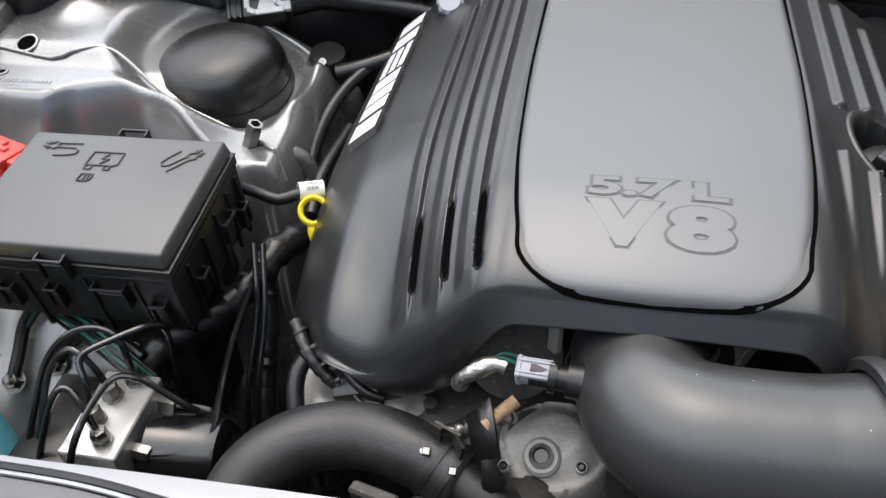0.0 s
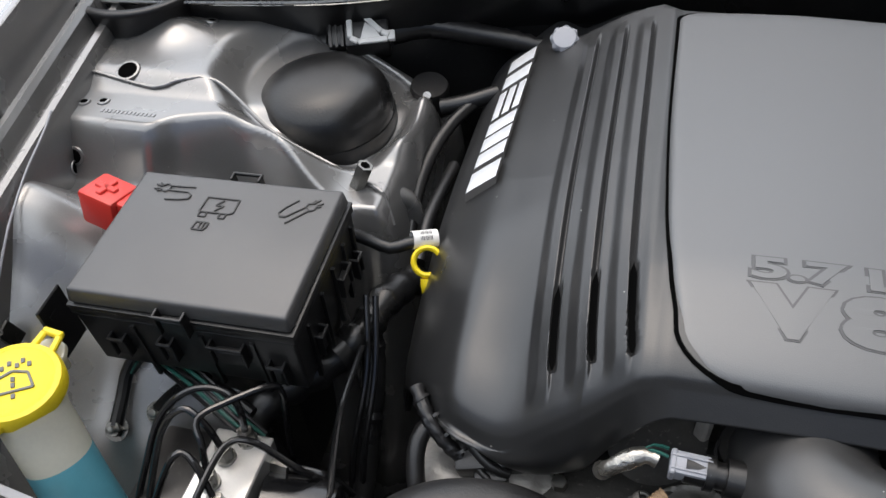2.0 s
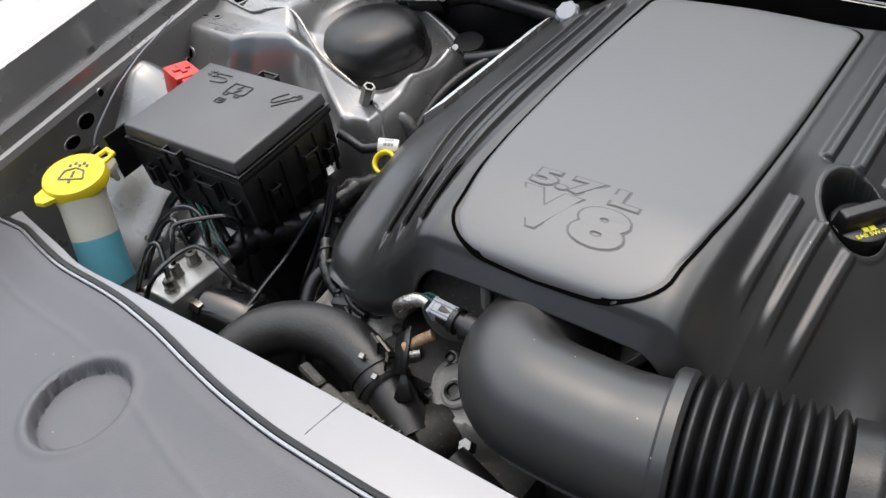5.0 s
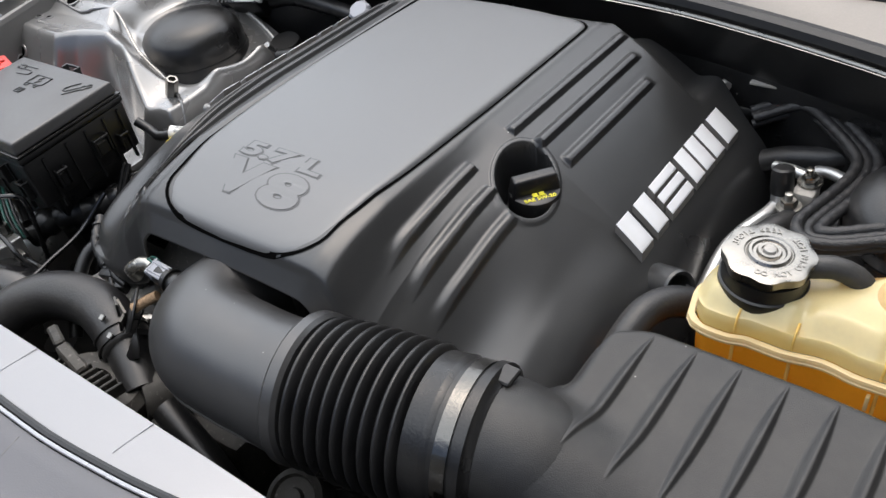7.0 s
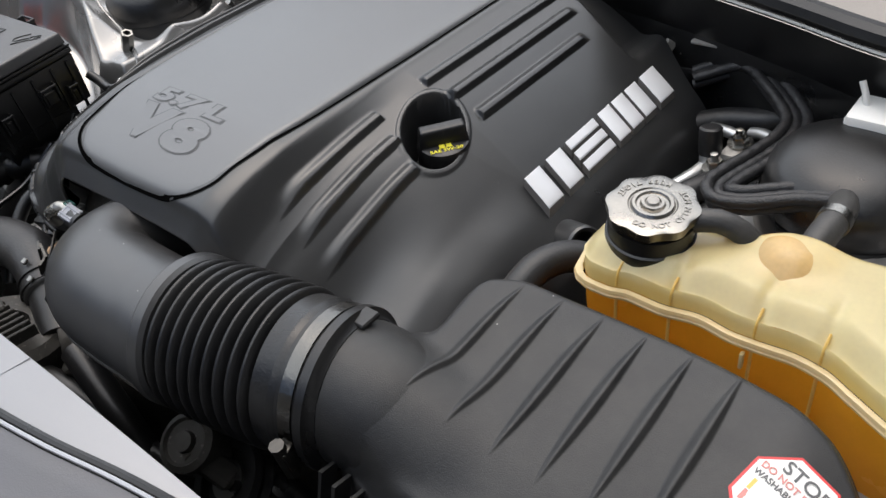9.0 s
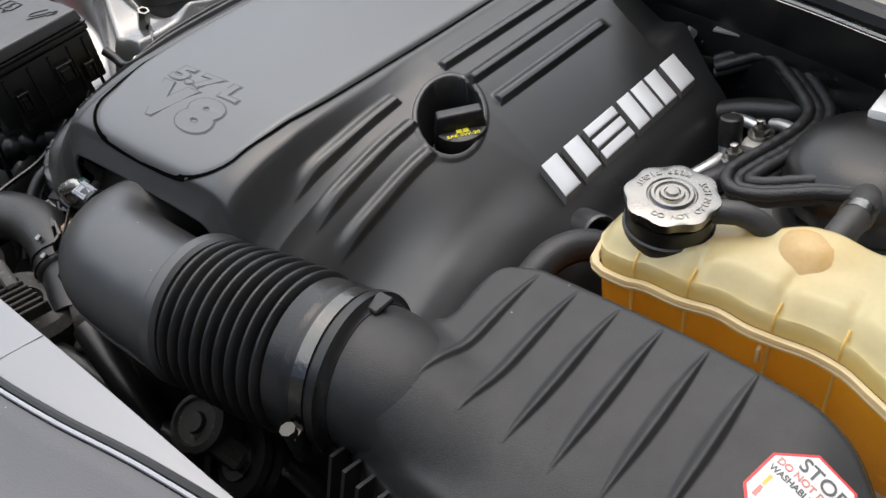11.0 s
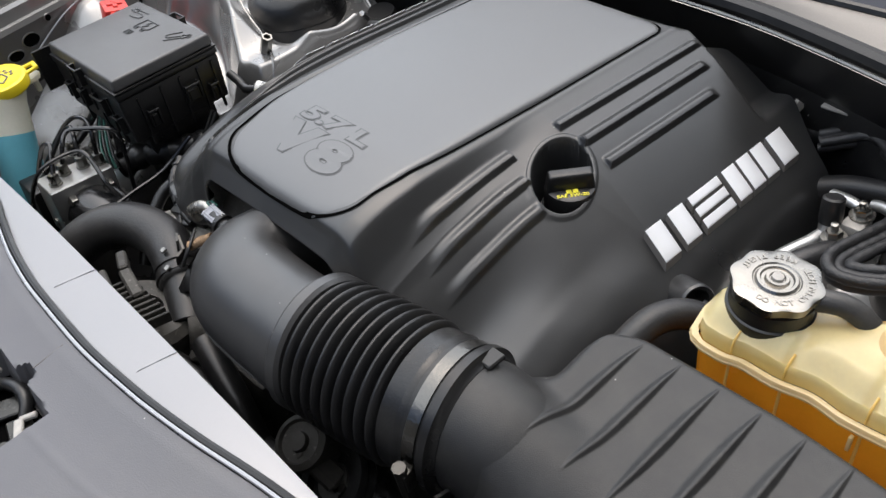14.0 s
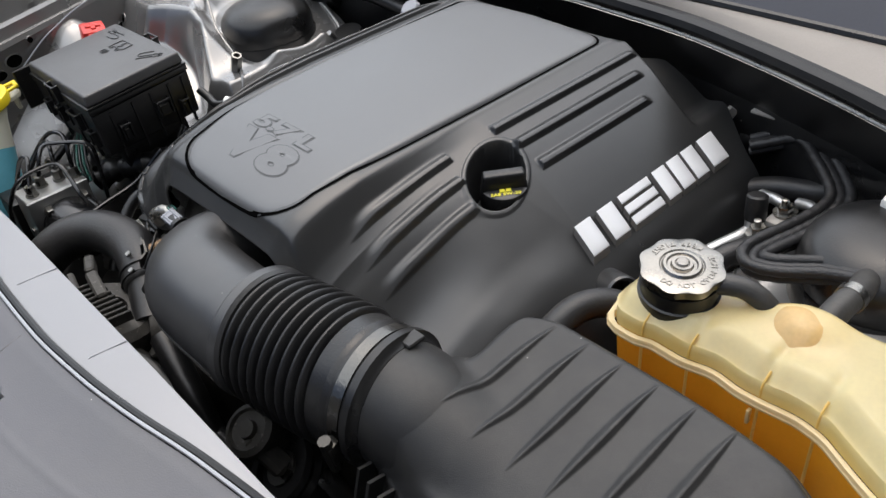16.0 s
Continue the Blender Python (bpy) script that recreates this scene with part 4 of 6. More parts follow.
part("print", on_lid(box(-0.020, 0.007, -0.0125, -0.0062, 0.0004, 0.0006)), PINK, sticker, "pink block")
part("print", on_lid(box(0.006, 0.017, -0.0055, 0.0005, 0.0004, 0.0006)), INKK, sticker, "dark block")
for k in range(2):
    part("print", on_lid(box(-0.013, 0.012, -0.0165 - 0.0035 * k, -0.0150 - 0.0035 * k, 0.0004, 0.0006)), INKK, sticker, "line of small print")

# ---- coolant tank ----
tank = thing("coolant_tank", "yellowed translucent coolant tank with amber coolant", "coolant tank", (0.46, 0.16, 0.80))


def tank_front(x):
    return lerp(x, [0.325, 0.329, 0.342, 0.357, 0.371, 0.394, 0.420, 0.444, 0.460, 0.480, 0.499, 0.517, 0.537, 0.57, 0.60, 0.64], [0.150, 0.128, 0.1165, 0.1160, 0.1195, 0.1185, 0.1225, 0.1190, 0.1195, 0.1210, 0.1180, 0.1090, 0.0985, 0.083, 0.065, 0.045])


def tank_rear(x):
    return lerp(x, [0.325, 0.333, 0.345, 0.37, 0.42, 0.45, 0.50, 0.58, 0.64], [0.152, 0.174, 0.186, 0.192, 0.190, 0.202, 0.206, 0.19, 0.17])


def tank_ring(z, grow):
    xs = span(0.325, 0.64, 64)
    return [(x - (grow if x < 0.34 else 0) , tank_front(x) - grow, z) for x in xs] + [(x - (grow if x < 0.34 else 0), tank_rear(x) + grow * 0.5, z) for x in xs[::-1]]


def tank_body(rows, caps=(True, True)):
    bm = bmesh.new()
    rings = [[bm.verts.new(p) for p in tank_ring(z, g)] for z, g in rows]
    n = len(rings[0])
    for a, b in zip(rings, rings[1:]):
        for k in range(n):
            bm.faces.new((a[k], a[(k + 1) % n], b[(k + 1) % n], b[k]))
    h = n // 2
    for ring in [r for r, c in zip((rings[0], rings[-1]), caps) if c]:
        for k in range(h - 1):
            bm.faces.new((ring[k], ring[k + 1], ring[n - 2 - k], ring[n - 1 - k]))
    return bm


def tank_top():
    def f(u, v):
        x = 0.328 + (0.64 - 0.328) * u
        y0, y1 = tank_front(x) + 0.003, tank_rear(x) - 0.001
        y = y0 + (y1 - y0) * v
        e = min(v, 1 - v) * (y1 - y0)
        z = 0.9015 + (0.0110 + 0.002 * ease(0.39, 0.44, x)) * ease(0, 0.018, e) ** 0.7 * ease(0.0, 0.014, x - 0.326) ** 0.7
        z += 0.002 * ease(0.40, 0.44, x) * ease(0.25, 0.7, v) + 0.002 * ease(0.48, 0.52, x) * ease(0.1, 0.5, v)
        z += 0.008 * math.exp(-(((x - 0.452) / 0.028) ** 2 + ((y - 0.182) / 0.022) ** 2) ** 1.5)
        for c in (0.400, 0.455, 0.495):
            z -= 0.0030 * math.exp(-((x - c - 0.02 * (y - 0.12)) / 0.005) ** 2) * (1 - ease(0.25, 0.5, v))
        z += 0.0009 * math.sin(70 * x) * math.sin(95 * y + 20 * x)
        return Vector((x, y, z))
    return sheet(f, span(0, 1, 160), span(0, 1, 60))


part("lower_shell", tank_body([(0.74, -0.008), (0.80, -0.004), (0.86, -0.002), (0.882, -0.0015)], (True, False)), COOLANT, tank, "amber lower half full of coolant", smooth=60)
part("weld_flange", tank_body([(0.8812, 0.0), (0.8818, 0.0034), (0.8840, 0.0040), (0.8848, 0.0028), (0.8858, 0.0028), (0.8866, 0.0040), (0.8888, 0.0034), (0.8894, 0.0)], (False, False)), FLANGE, tank, "pale weld flange", smooth=40)
part("upper_shell", join(tank_body([(0.889, -0.001), (0.8955, -0.0014), (0.9000, -0.0022), (0.9018, -0.0032)], (False, False)), tank_top()), TANK, tank, "pale yellow upper half", smooth=60)
part("filling_bump", moved(lathe([(0.032, -0.010), (0.0250, -0.0035), (0.0190, 0.0015), (0.0135, 0.0058), (0.007, 0.0080), (0, 0.0086)], 40, lambda a, r, z: 1 + 0.08 * math.cos(2 * a)), aim((0.452, 0.173, 0.9170), (0, -0.05, 1))), STAIN, tank, "orange tinted bump", smooth=80)
part("level_mark", box(0.4500, 0.4525, 0.1150, 0.1190, 0.864, 0.877, 0.0005), FLANGE, tank)
for x in (0.362, 0.400, 0.4555, 0.4955):
    part("moulded_rib", tube([(x, tank_front(x) - 0.001, 0.80), (x, tank_front(x) + 0.0006, 0.879)], 0.0012, 8), BAFFLE, tank, "darker yellow baffle seam")
    part("moulded_rib", tube([(x, tank_front(x) + 0.0006, 0.8900), (x, tank_front(x) + 0.0014, 0.8985), (x, tank_front(x) + 0.0055, 0.9035), (x, tank_front(x) + 0.011, 0.9062)], 0.0009, 8), BAFFLE, tank, "yellow baffle seam")
CAPM = aim((0.366, 0.156, 0.917), (0.06, -0.05, 1), 12)
part("filler_neck", moved(lathe([(0.0295, -0.016), (0.0305, -0.012), (0.0305, -0.003), (0.0290, -0.002), (0.0290, 0.010), (0, 0.010)], 40), CAPM), BLACK, tank, "black neck ring")
pcap = thing("pressure_cap", "lobed bright steel pressure cap on the coolant tank", "pressure cap", (0.366, 0.156, 0.925))


def lobes(a, r, z):
    return 1 + (0.038 * math.cos(8 * a) + 0.012 * math.cos(2 * a) if r > 0.027 else 0)


part("cap_body", moved(lathe([(0.0265, 0.0115), (0.0285, 0.0115), (0.0298, 0.0130), (0.0298, 0.0168), (0.0300, 0.0195), (0.027, 0.0205), (0.0165, 0.0205), (0.0155, 0.0195), (0.0150, 0.0195), (0.0135, 0.0215), (0.0115, 0.0215),
                                  (0.0105, 0.0200), (0.0085, 0.0200), (0.0075, 0.0222), (0.0055, 0.0222), (0.0048, 0.0212), (0, 0.0212)], 96, lobes), CAPM), CHROME, pcap)
part("rivet", moved(lathe([(0, 0.020), (0.0045, 0.021), (0.004, 0.0235), (0, 0.024)], 20), CAPM), CAST, pcap, "dull rivet")


def ring_words(text, r, start, step, size, parent, mat, lift, m, flip=1):
    for k, ch in enumerate(text):
        if ch != " ":
            a = radians(start + flip * step * k)
            part("stamped_letter", moved(words(ch, size, 0.0007, 1.0, 0.0001), m @ Matrix.Rotation(a, 4, "Z") @ Matrix.Translation((0, flip * -r, lift)) @ Matrix.Rotation(0 if flip > 0 else math.pi, 4, "Z") @ Matrix.Rotation(0, 4, "Z")), mat, parent)


ring_words("DO NOT OPEN HOT", 0.0228, -62, 10.5, 0.0062, pcap, CHROME, 0.0207, CAPM)
ring_words("KEEP TIGHT", 0.0228, 118, 10.5, 0.0062, pcap, CHROME, 0.0207, CAPM)
part("overflow_stub", tube([(0.390, 0.164, 0.926), (0.406, 0.171, 0.927), (0.420, 0.175, 0.921), (0.429, 0.177, 0.910), (0.432, 0.178, 0.895)], 0.0082, 16), GREYHOSE, tank, "grey overflow hose")
part("rear_hose", tube([(0.460, 0.188, 0.908), (0.463, 0.208, 0.916), (0.464, 0.234, 0.914), (0.458, 0.262, 0.902)], 0.0100, 18), GREYHOSE, tank, "grey worn rubber hose")
part("hose_clip", moved(lathe([(0.0102, -0.004), (0.0112, -0.004), (0.0112, 0.004), (0.0102, 0.004), (0.0102, -0.004)], 24), aim((0.4635, 0.222, 0.9155), (0, 1, 0))), STEEL, tank, "spring clip")

# ---- left side of the bay ----
fuse = thing("fuse_box", "black plastic fuse box with textured lid and symbols", "fuse box", (-0.43, 0.06, 0.80))


TILTF = Matrix.Translation((-0.43, 0.066, 0.91)) @ Matrix.Rotation(radians(4.2), 4, "X") @ Matrix.Rotation(radians(-0.5), 4, "Y") @ Matrix.Rotation(radians(0.5), 4, "Z") @ Matrix.Translation((0.43, -0.066, -0.91))


def tf(bm):
    return moved(bm, TILTF)


fl_lid = part("lid", tf(pyramid((-0.5165, -0.3405, -0.0020, 0.1310), (-0.5145, -0.3425, 0.0005, 0.1290), 0.9095, 0.9235, 0.0032)), FUSELID, fuse)
part("rim", tf(join(box(-0.5180, -0.3390, -0.0035, 0.1325, 0.9062, 0.9088, 0.0008), box(-0.5175, -0.3395, -0.0030, 0.1320, 0.8985, 0.9055, 0.0010))), BLACK, fuse)
part("body", tf(pyramid((-0.5150, -0.3420, -0.0005, 0.1290), (-0.5165, -0.3405, -0.0020, 0.1310), 0.840, 0.8980, 0.003)), BLACK, fuse)
part("base", tf(box(-0.485, -0.360, 0.020, 0.115, 0.785, 0.838, 0.004)), BLACK, fuse)
part("foot", tf(box(-0.47, -0.38, 0.03, 0.10, 0.66, 0.79)), BLACK, fuse)


def latch(x, y, z, face, w=0.022):
    """A plastic catch: two cheeks, a loop and a tongue."""
    q = [box(-w / 2, -w / 2 + 0.0022, -0.006, 0.002, -0.014, 0.008, 0.0005, 1), box(w / 2 - 0.0022, w / 2, -0.006, 0.002, -0.014, 0.008, 0.0005, 1),
         box(-w / 2, w / 2, -0.007, -0.0048, 0.005, 0.008, 0.0005, 1), box(-w / 2 + 0.003, w / 2 - 0.003, -0.004, 0.002, -0.014, 0.001, 0.001, 1)]
    bm = join(*q)
    bm.transform(Matrix.Translation((x, y, z)) @ Matrix.Rotation(radians(face), 4, "Z"))
    return tf(bm)


for x, y, z, face, w in ((-0.430, -0.004, 0.911, 0, 0.024), (-0.428, 0.133, 0.914, 180, 0.026), (-0.395, -0.003, 0.882, 0, 0.028), (-0.445, -0.003, 0.876, 0, 0.012), (-0.487, -0.002, 0.872, 0, 0.014),
                         (-0.360, -0.002, 0.866, 0, 0.014), (-0.3405, 0.030, 0.866, 90, 0.014), (-0.3395, 0.085, 0.872, 90, 0.020), (-0.3395, 0.112, 0.860, 90, 0.012)):
    part("latch", latch(x, y, z, face, w), BLACK, fuse)
for y in (0.02, 0.05, 0.075, 0.10, 0.12):
    part("side_rib", tf(bar((-0.3400, y, 0.893), (-0.3415, y, 0.83), 0.003, 0.004)), BLACK, fuse)
for x in (-0.47, -0.415, -0.375):
    part("front_rib", tf(bar((x, -0.002, 0.893), (x, 0.000, 0.83), 0.003, 0.004, 0, (0, 1, 0))), BLACK, fuse)
part("side_tab", tf(join(box(-0.531, -0.5285, -0.020, 0.010, 0.860, 0.915, 0.001, 1), box(-0.5312, -0.5283, -0.012, -0.004, 0.897, 0.903))), BLACK, fuse, "black slotted tab")


def line_work(paths, parent, name):
    """Raised thin lines on the lid, from paths in millimetres from the lid's middle."""
    bms = []
    for p in paths:
        for a, b in zip(p, p[1:]):
            bms.append(bar((-0.4285 + a[0] / 1000, 0.065 + a[1] / 1000, 0.9236), (-0.4285 + b[0] / 1000, 0.065 + b[1] / 1000, 0.9236), 0.0011, 0.0016))
    part(name, tf(join(*bms)), BLACK, parent, "raised symbol")


def clamp_sign(x, y, turn):
    """A jump lead clamp: two jaws, a body and two cables."""
    shape = [[(-16, 3), (-11, 2), (-6, 5), (-3, 3), (-3, -2), (-6, -4), (-11, -1), (-16, -2)], [(-13, 5), (-9, 3)], [(-13, -4), (-9, -2)], [(-3, 3), (18, 4)], [(-3, -2), (14, -2), (18, -5), (17, -9), (10, -11), (-2, -12)]]
    c, s = math.cos(radians(turn)), math.sin(radians(turn))
    return [[(x + c * a - s * b, y + s * a + c * b) for a, b in p] for p in shape]


line_work(clamp_sign(-52, 46, 0), fl_lid, "clamp_symbol")
line_work(clamp_sign(62, 38, -135), fl_lid, "clamp_symbol")
line_work([[(-19, 41), (8, 41), (8, 27), (5, 25), (-20, 25), (-19, 41)], [(-19, 25), (-19, 20), (-13, 20), (-13, 25)], [(-2, 25), (-2, 20), (3, 20), (3, 25)], [(-4, 39), (-9, 33), (-2, 33), (-8, 27)]], fl_lid, "battery_symbol")
line_work([[(-17, 14), (-7, 14), (-7, 9), (-9, 6), (-18, 6), (-17, 14)], [(-13, 14), (-13, 6)], [(-10, 14), (-10, 6)]], fl_lid, "book_symbol")

jump = thing("jump_terminal", "red plastic positive jump terminal cover", "terminal cover", (-0.556, 0.10, 0.87))
TJ = Matrix.Translation((-0.536, 0.100, 0.912)) @ Euler((radians(-6), radians(6), radians(-14))).to_matrix().to_4x4()
part("cover", moved(join(box(-0.020, 0.016, -0.016, 0.016, -0.018, 0.014, 0.003)), TJ), RED, jump)
part("hinge", moved(box(0.014, 0.026, -0.010, 0.010, 0.002, 0.012, 0.002), TJ), RED, jump)
part("plus_sign", moved(join(box(-0.013, 0.008, -0.003, 0.003, 0.0135, 0.016, 0.0008, 1), box(-0.0055, 0.0005, -0.010, 0.010, 0.0135, 0.016, 0.0008, 1)), TJ), RED, jump, "raised plus sign")
part("post", moved(lathe([(0.010, -0.06), (0.010, -0.016), (0.0, -0.016)], 16), TJ), BLACK, jump)

# washer bottle filler
wash = thing("washer_bottle", "milky washer filler neck with yellow cap and blue fluid", "washer bottle", (-0.47, -0.10, 0.70))
WAX = Vector((-0.030, 0.024, 0.098)).normalized()
WTOP = Vector((-0.5190, -0.0700, 0.894))
WCAP = Vector((0.10, -0.08, 1)).normalized()
part("filler_neck", moved(lathe([(0.0245, -0.066), (0.0245, -0.030), (0.0265, -0.018), (0.0265, -0.012), (0.0, -0.012)], 36), aim(WTOP, WAX)), BOTTLE, wash)
part("fluid_part", moved(lathe([(0.0275, -0.20), (0.0265, -0.14), (0.0250, -0.10), (0.0245, -0.0655), (0.0, -0.0655)], 36), aim(WTOP, WAX)), FLUID, wash, "lower part with blue washer fluid")
part("spill_lip", moved(join(slab([(0.010, -0.013), (0.034, -0.013), (0.043, -0.008), (0.046, 0.0), (0.043, 0.008), (0.034, 0.013), (0.010, 0.013)], -0.010, -0.004, 0.002), box(0.034, 0.040, -0.008, 0.008, -0.028, -0.006, 0.002)), aim(WTOP - WCAP * 0.004, WCAP, 34)), BOTTLE, wash)
wcap = part("cap", moved(lathe([(0.0295, -0.008), (0.0315, -0.008), (0.0330, -0.006), (0.0330, 0.003), (0.0315, 0.0058), (0.0275, 0.0068), (0.026, 0.0060), (0, 0.0060)], 48), aim(WTOP - WCAP * 0.004, WCAP)), YELLOW, wash, "yellow snap cap")
part("pull_tab", moved(slab([(-0.030, -0.013), (-0.030, 0.013), (-0.043, 0.009), (-0.047, 0.0), (-0.043, -0.009)], -0.003, 0.002, 0.0015), aim(WTOP - WCAP * 0.004, WCAP, 34)), YELLOW, wcap)
part("hinge", moved(join(bar((0.028, -0.008, 0.002), (0.044, -0.006, 0.004), 0.005, 0.004, 0.001), bar((0.028, 0.008, 0.002), (0.044, 0.006, 0.004), 0.005, 0.004, 0.001), bar((0.044, -0.008, 0.004), (0.044, 0.008, 0.004), 0.005, 0.005, 0.001)), aim(WTOP - WCAP * 0.004, WCAP, 34)), YELLOW, wcap)
sign = []
for p in ([(-13, -9), (13, -9), (10, 4), (0, 8), (-10, 4), (-13, -9)],):
    for a, b in zip(p, p[1:]):
        sign.append(bar((a[0] / 1000, a[1] / 1000, 0.0064), (b[0] / 1000, b[1] / 1000, 0.0064), 0.0017, 0.0014))
for a in ((-7, 12), (-2, 15), (3, 12), (7, 15), (11, 11), (0, -4), (0, 1), (0, -13)):
    sign.append(box(a[0] / 1000 - 0.0013, a[0] / 1000 + 0.0013, a[1] / 1000 - 0.0018, a[1] / 1000 + 0.0018, 0.0058, 0.0070))
part("wash_symbol", moved(join(*sign), aim(WTOP - WCAP * 0.004, WCAP, -18)), INKK, wcap, "raised windscreen wash symbol")

# brake unit
abs_u = thing("brake_unit", "aluminium anti-lock brake block with black pump motor", "brake unit", (-0.37, -0.06, 0.72))
part("valve_block", box(-0.408, -0.362, -0.103, -0.026, 0.745, 0.813, 0.0012, 1), ALU, abs_u)
part("pump_motor", moved(lathe([(0, 0), (0.030, 0), (0.032, 0.002), (0.032, 0.045), (0.029, 0.055), (0.022, 0.058), (0, 0.058)], 32), aim((-0.363, -0.066, 0.772), (1, 0.12, -0.10))), GLOSS, abs_u, "glossy black pump motor")
part("control_module", box(-0.458, -0.409, -0.112, -0.020, 0.735, 0.795, 0.003), BLACK, abs_u, "black control module")
for y in (-0.10, -0.08, -0.06, -0.04):
    part("port", moved(lathe([(0, 0), (0.006, 0), (0.006, 0.0015), (0, 0.0015)], 16), aim((-0.385, -0.1035, 0.755 + (y + 0.1) * 0.4), (0, -1, 0))), STEEL, abs_u) if y < -0.07 else None
NUTS = ((-0.378, -0.089), (-0.392, -0.072), (-0.390, -0.050), (-0.380, -0.033))
for x, y in NUTS:
    part("fitting", moved(join(lathe([(0.0078, 0), (0.0078, 0.003), (0, 0.003)], 20), moved(hexnut(0.0066, 0.012), Matrix.Translation((0, 0, 0.002)))), aim((x, y, 0.8125))), STEEL, abs_u)
for x, y, z in ((-0.362, -0.082, 0.795), (-0.362, -0.037, 0.795)):
    part("fitting", moved(hexnut(0.0066, 0.014), aim((x, y, z), (1, -0.1, 0))), STEEL, abs_u)
LINES = ([(-0.380, -0.033, 0.822), (-0.379, -0.031, 0.845), (-0.385, -0.027, 0.859), (-0.402, -0.026, 0.863), (-0.420, -0.033, 0.860), (-0.438, -0.046, 0.842), (-0.446, -0.070, 0.812), (-0.455, -0.107, 0.762), (-0.458, -0.135, 0.72)],
         [(-0.392, -0.072, 0.822), (-0.395, -0.062, 0.845), (-0.402, -0.049, 0.856), (-0.385, -0.031, 0.858), (-0.362, -0.012, 0.857), (-0.357, -0.007, 0.845), (-0.359, -0.008, 0.815), (-0.362, -0.011, 0.77)],
         [(-0.390, -0.050, 0.822), (-0.400, -0.045, 0.842), (-0.418, -0.040, 0.852), (-0.434, -0.050, 0.838), (-0.440, -0.075, 0.805), (-0.446, -0.11, 0.75)],
         [(-0.378, -0.089, 0.822), (-0.390, -0.079, 0.842), (-0.402, -0.073, 0.850), (-0.411, -0.080, 0.845), (-0.430, -0.096, 0.80), (-0.440, -0.118, 0.755)],
         [(-0.393, -0.120, 0.78), (-0.394, -0.114, 0.805), (-0.386, -0.094, 0.834), (-0.381, -0.056, 0.840), (-0.364, -0.047, 0.836), (-0.335, -0.047, 0.812), (-0.320, -0.040, 0.785)],
         [(-0.348, -0.083, 0.795), (-0.330, -0.078, 0.794), (-0.317, -0.070, 0.795), (-0.311, -0.055, 0.795), (-0.318, -0.025, 0.796), (-0.326, 0.019, 0.80), (-0.318, 0.06, 0.83)],
         [(-0.348, -0.038, 0.795), (-0.335, -0.036, 0.793), (-0.318, -0.034, 0.785), (-0.305, -0.03, 0.76)],
         [(-0.326, 0.10, 0.845), (-0.318, 0.06, 0.80), (-0.322, 0.02, 0.75), (-0.325, 0.0, 0.70)],
         [(-0.318, 0.10, 0.845), (-0.311, 0.06, 0.80), (-0.313, 0.02, 0.75), (-0.315, 0.0, 0.70)])
for p in LINES:
    tagged(part("brake_line", tube(p, 0.0027, 10, 0.004), GLOSS), "thin black coated steel brake line", "brake line", "brake lines")

# ground bolts and their cables
for at, far in (((-0.484, 0.000, 0.775), [(-0.484, 0.000, 0.779), (-0.470, 0.010, 0.792), (-0.450, 0.014, 0.806), (-0.42, 0.008, 0.812), (-0.39, -0.004, 0.806)]), ((-0.510, -0.022, 0.775), [(-0.510, -0.022, 0.779), (-0.511, 0.000, 0.793), (-0.510, 0.014, 0.806), (-0.500, 0.024, 0.818), (-0.470, 0.022, 0.824), (-0.43, 0.008, 0.822)])):
    g = thing("ground_bolt", "zinc ground bolt with serrated washer and cable lug", "bolt", at)
    m = aim(at, (0.1, -0.62, 0.78))
    part("washer", moved(lathe([(0, 0), (0.0100, 0), (0.0100, 0.0015), (0.0, 0.0015)], 40, lambda a, r, z: 1 + 0.03 * math.cos(20 * a)), m), STEEL, g)
    part("nut", moved(hexnut(0.0068, 0.008), m), STEEL, g)
    part("stud", moved(lathe([(0.0032, 0), (0.0032, 0.014), (0, 0.0145)], 12), m), STEEL, g)
    part("lug", tube(far, lambda t: 0.0055 if t < 0.45 else 0.0045, 10), RUBBER, g, "black taped cable lug")
for k in range(5):
    tagged(part("ground_wire", tube([(-0.511 + 0.002 * k, 0.012, 0.804 + 0.001 * k), (-0.502 + 0.003 * k, 0.024 - 0.001 * k, 0.822), (-0.470, 0.022 - 0.003 * k, 0.830 - 0.002 * k), (-0.43, 0.006 - 0.004 * k, 0.830 - 0.002 * k), (-0.395, -0.010 - 0.004 * k, 0.815), (-0.375, -0.016 - 0.003 * k, 0.80)], 0.0016, 8), GREEN if k % 2 else BLACK), "thin dark green ground wire", "wire", "ground wires")

# looms between the fuse box and the engine
loom = thing("wire_loom", "thick taped black wiring loom", "wire loom", (-0.33, 0.05, 0.78))
part("trunk", tube([(-0.40, -0.005, 0.785), (-0.385, 0.022, 0.795), (-0.354, 0.055, 0.800), (-0.332, 0.090, 0.808), (-0.318, 0.128, 0.815), (-0.305, 0.17, 0.80)], lambda t: 0.016 + 0.0018 * math.sin(t * 60) - 0.003 * t, 16), RUBBER, loom)
part("branch", tube([(-0.338, 0.082, 0.806), (-0.325, 0.095, 0.80), (-0.318, 0.06, 0.76), (-0.315, 0.0, 0.70)], lambda t: 0.010 + 0.0010 * math.sin(t * 70), 14), RUBBER, loom)
part("sensor_lead", tube([(-0.350, 0.145, 0.868), (-0.335, 0.148, 0.860), (-0.318, 0.146, 0.856), (-0.304, 0.152, 0.858), (-0.288, 0.158, 0.860)], 0.0055, 12), RUBBER, loom)
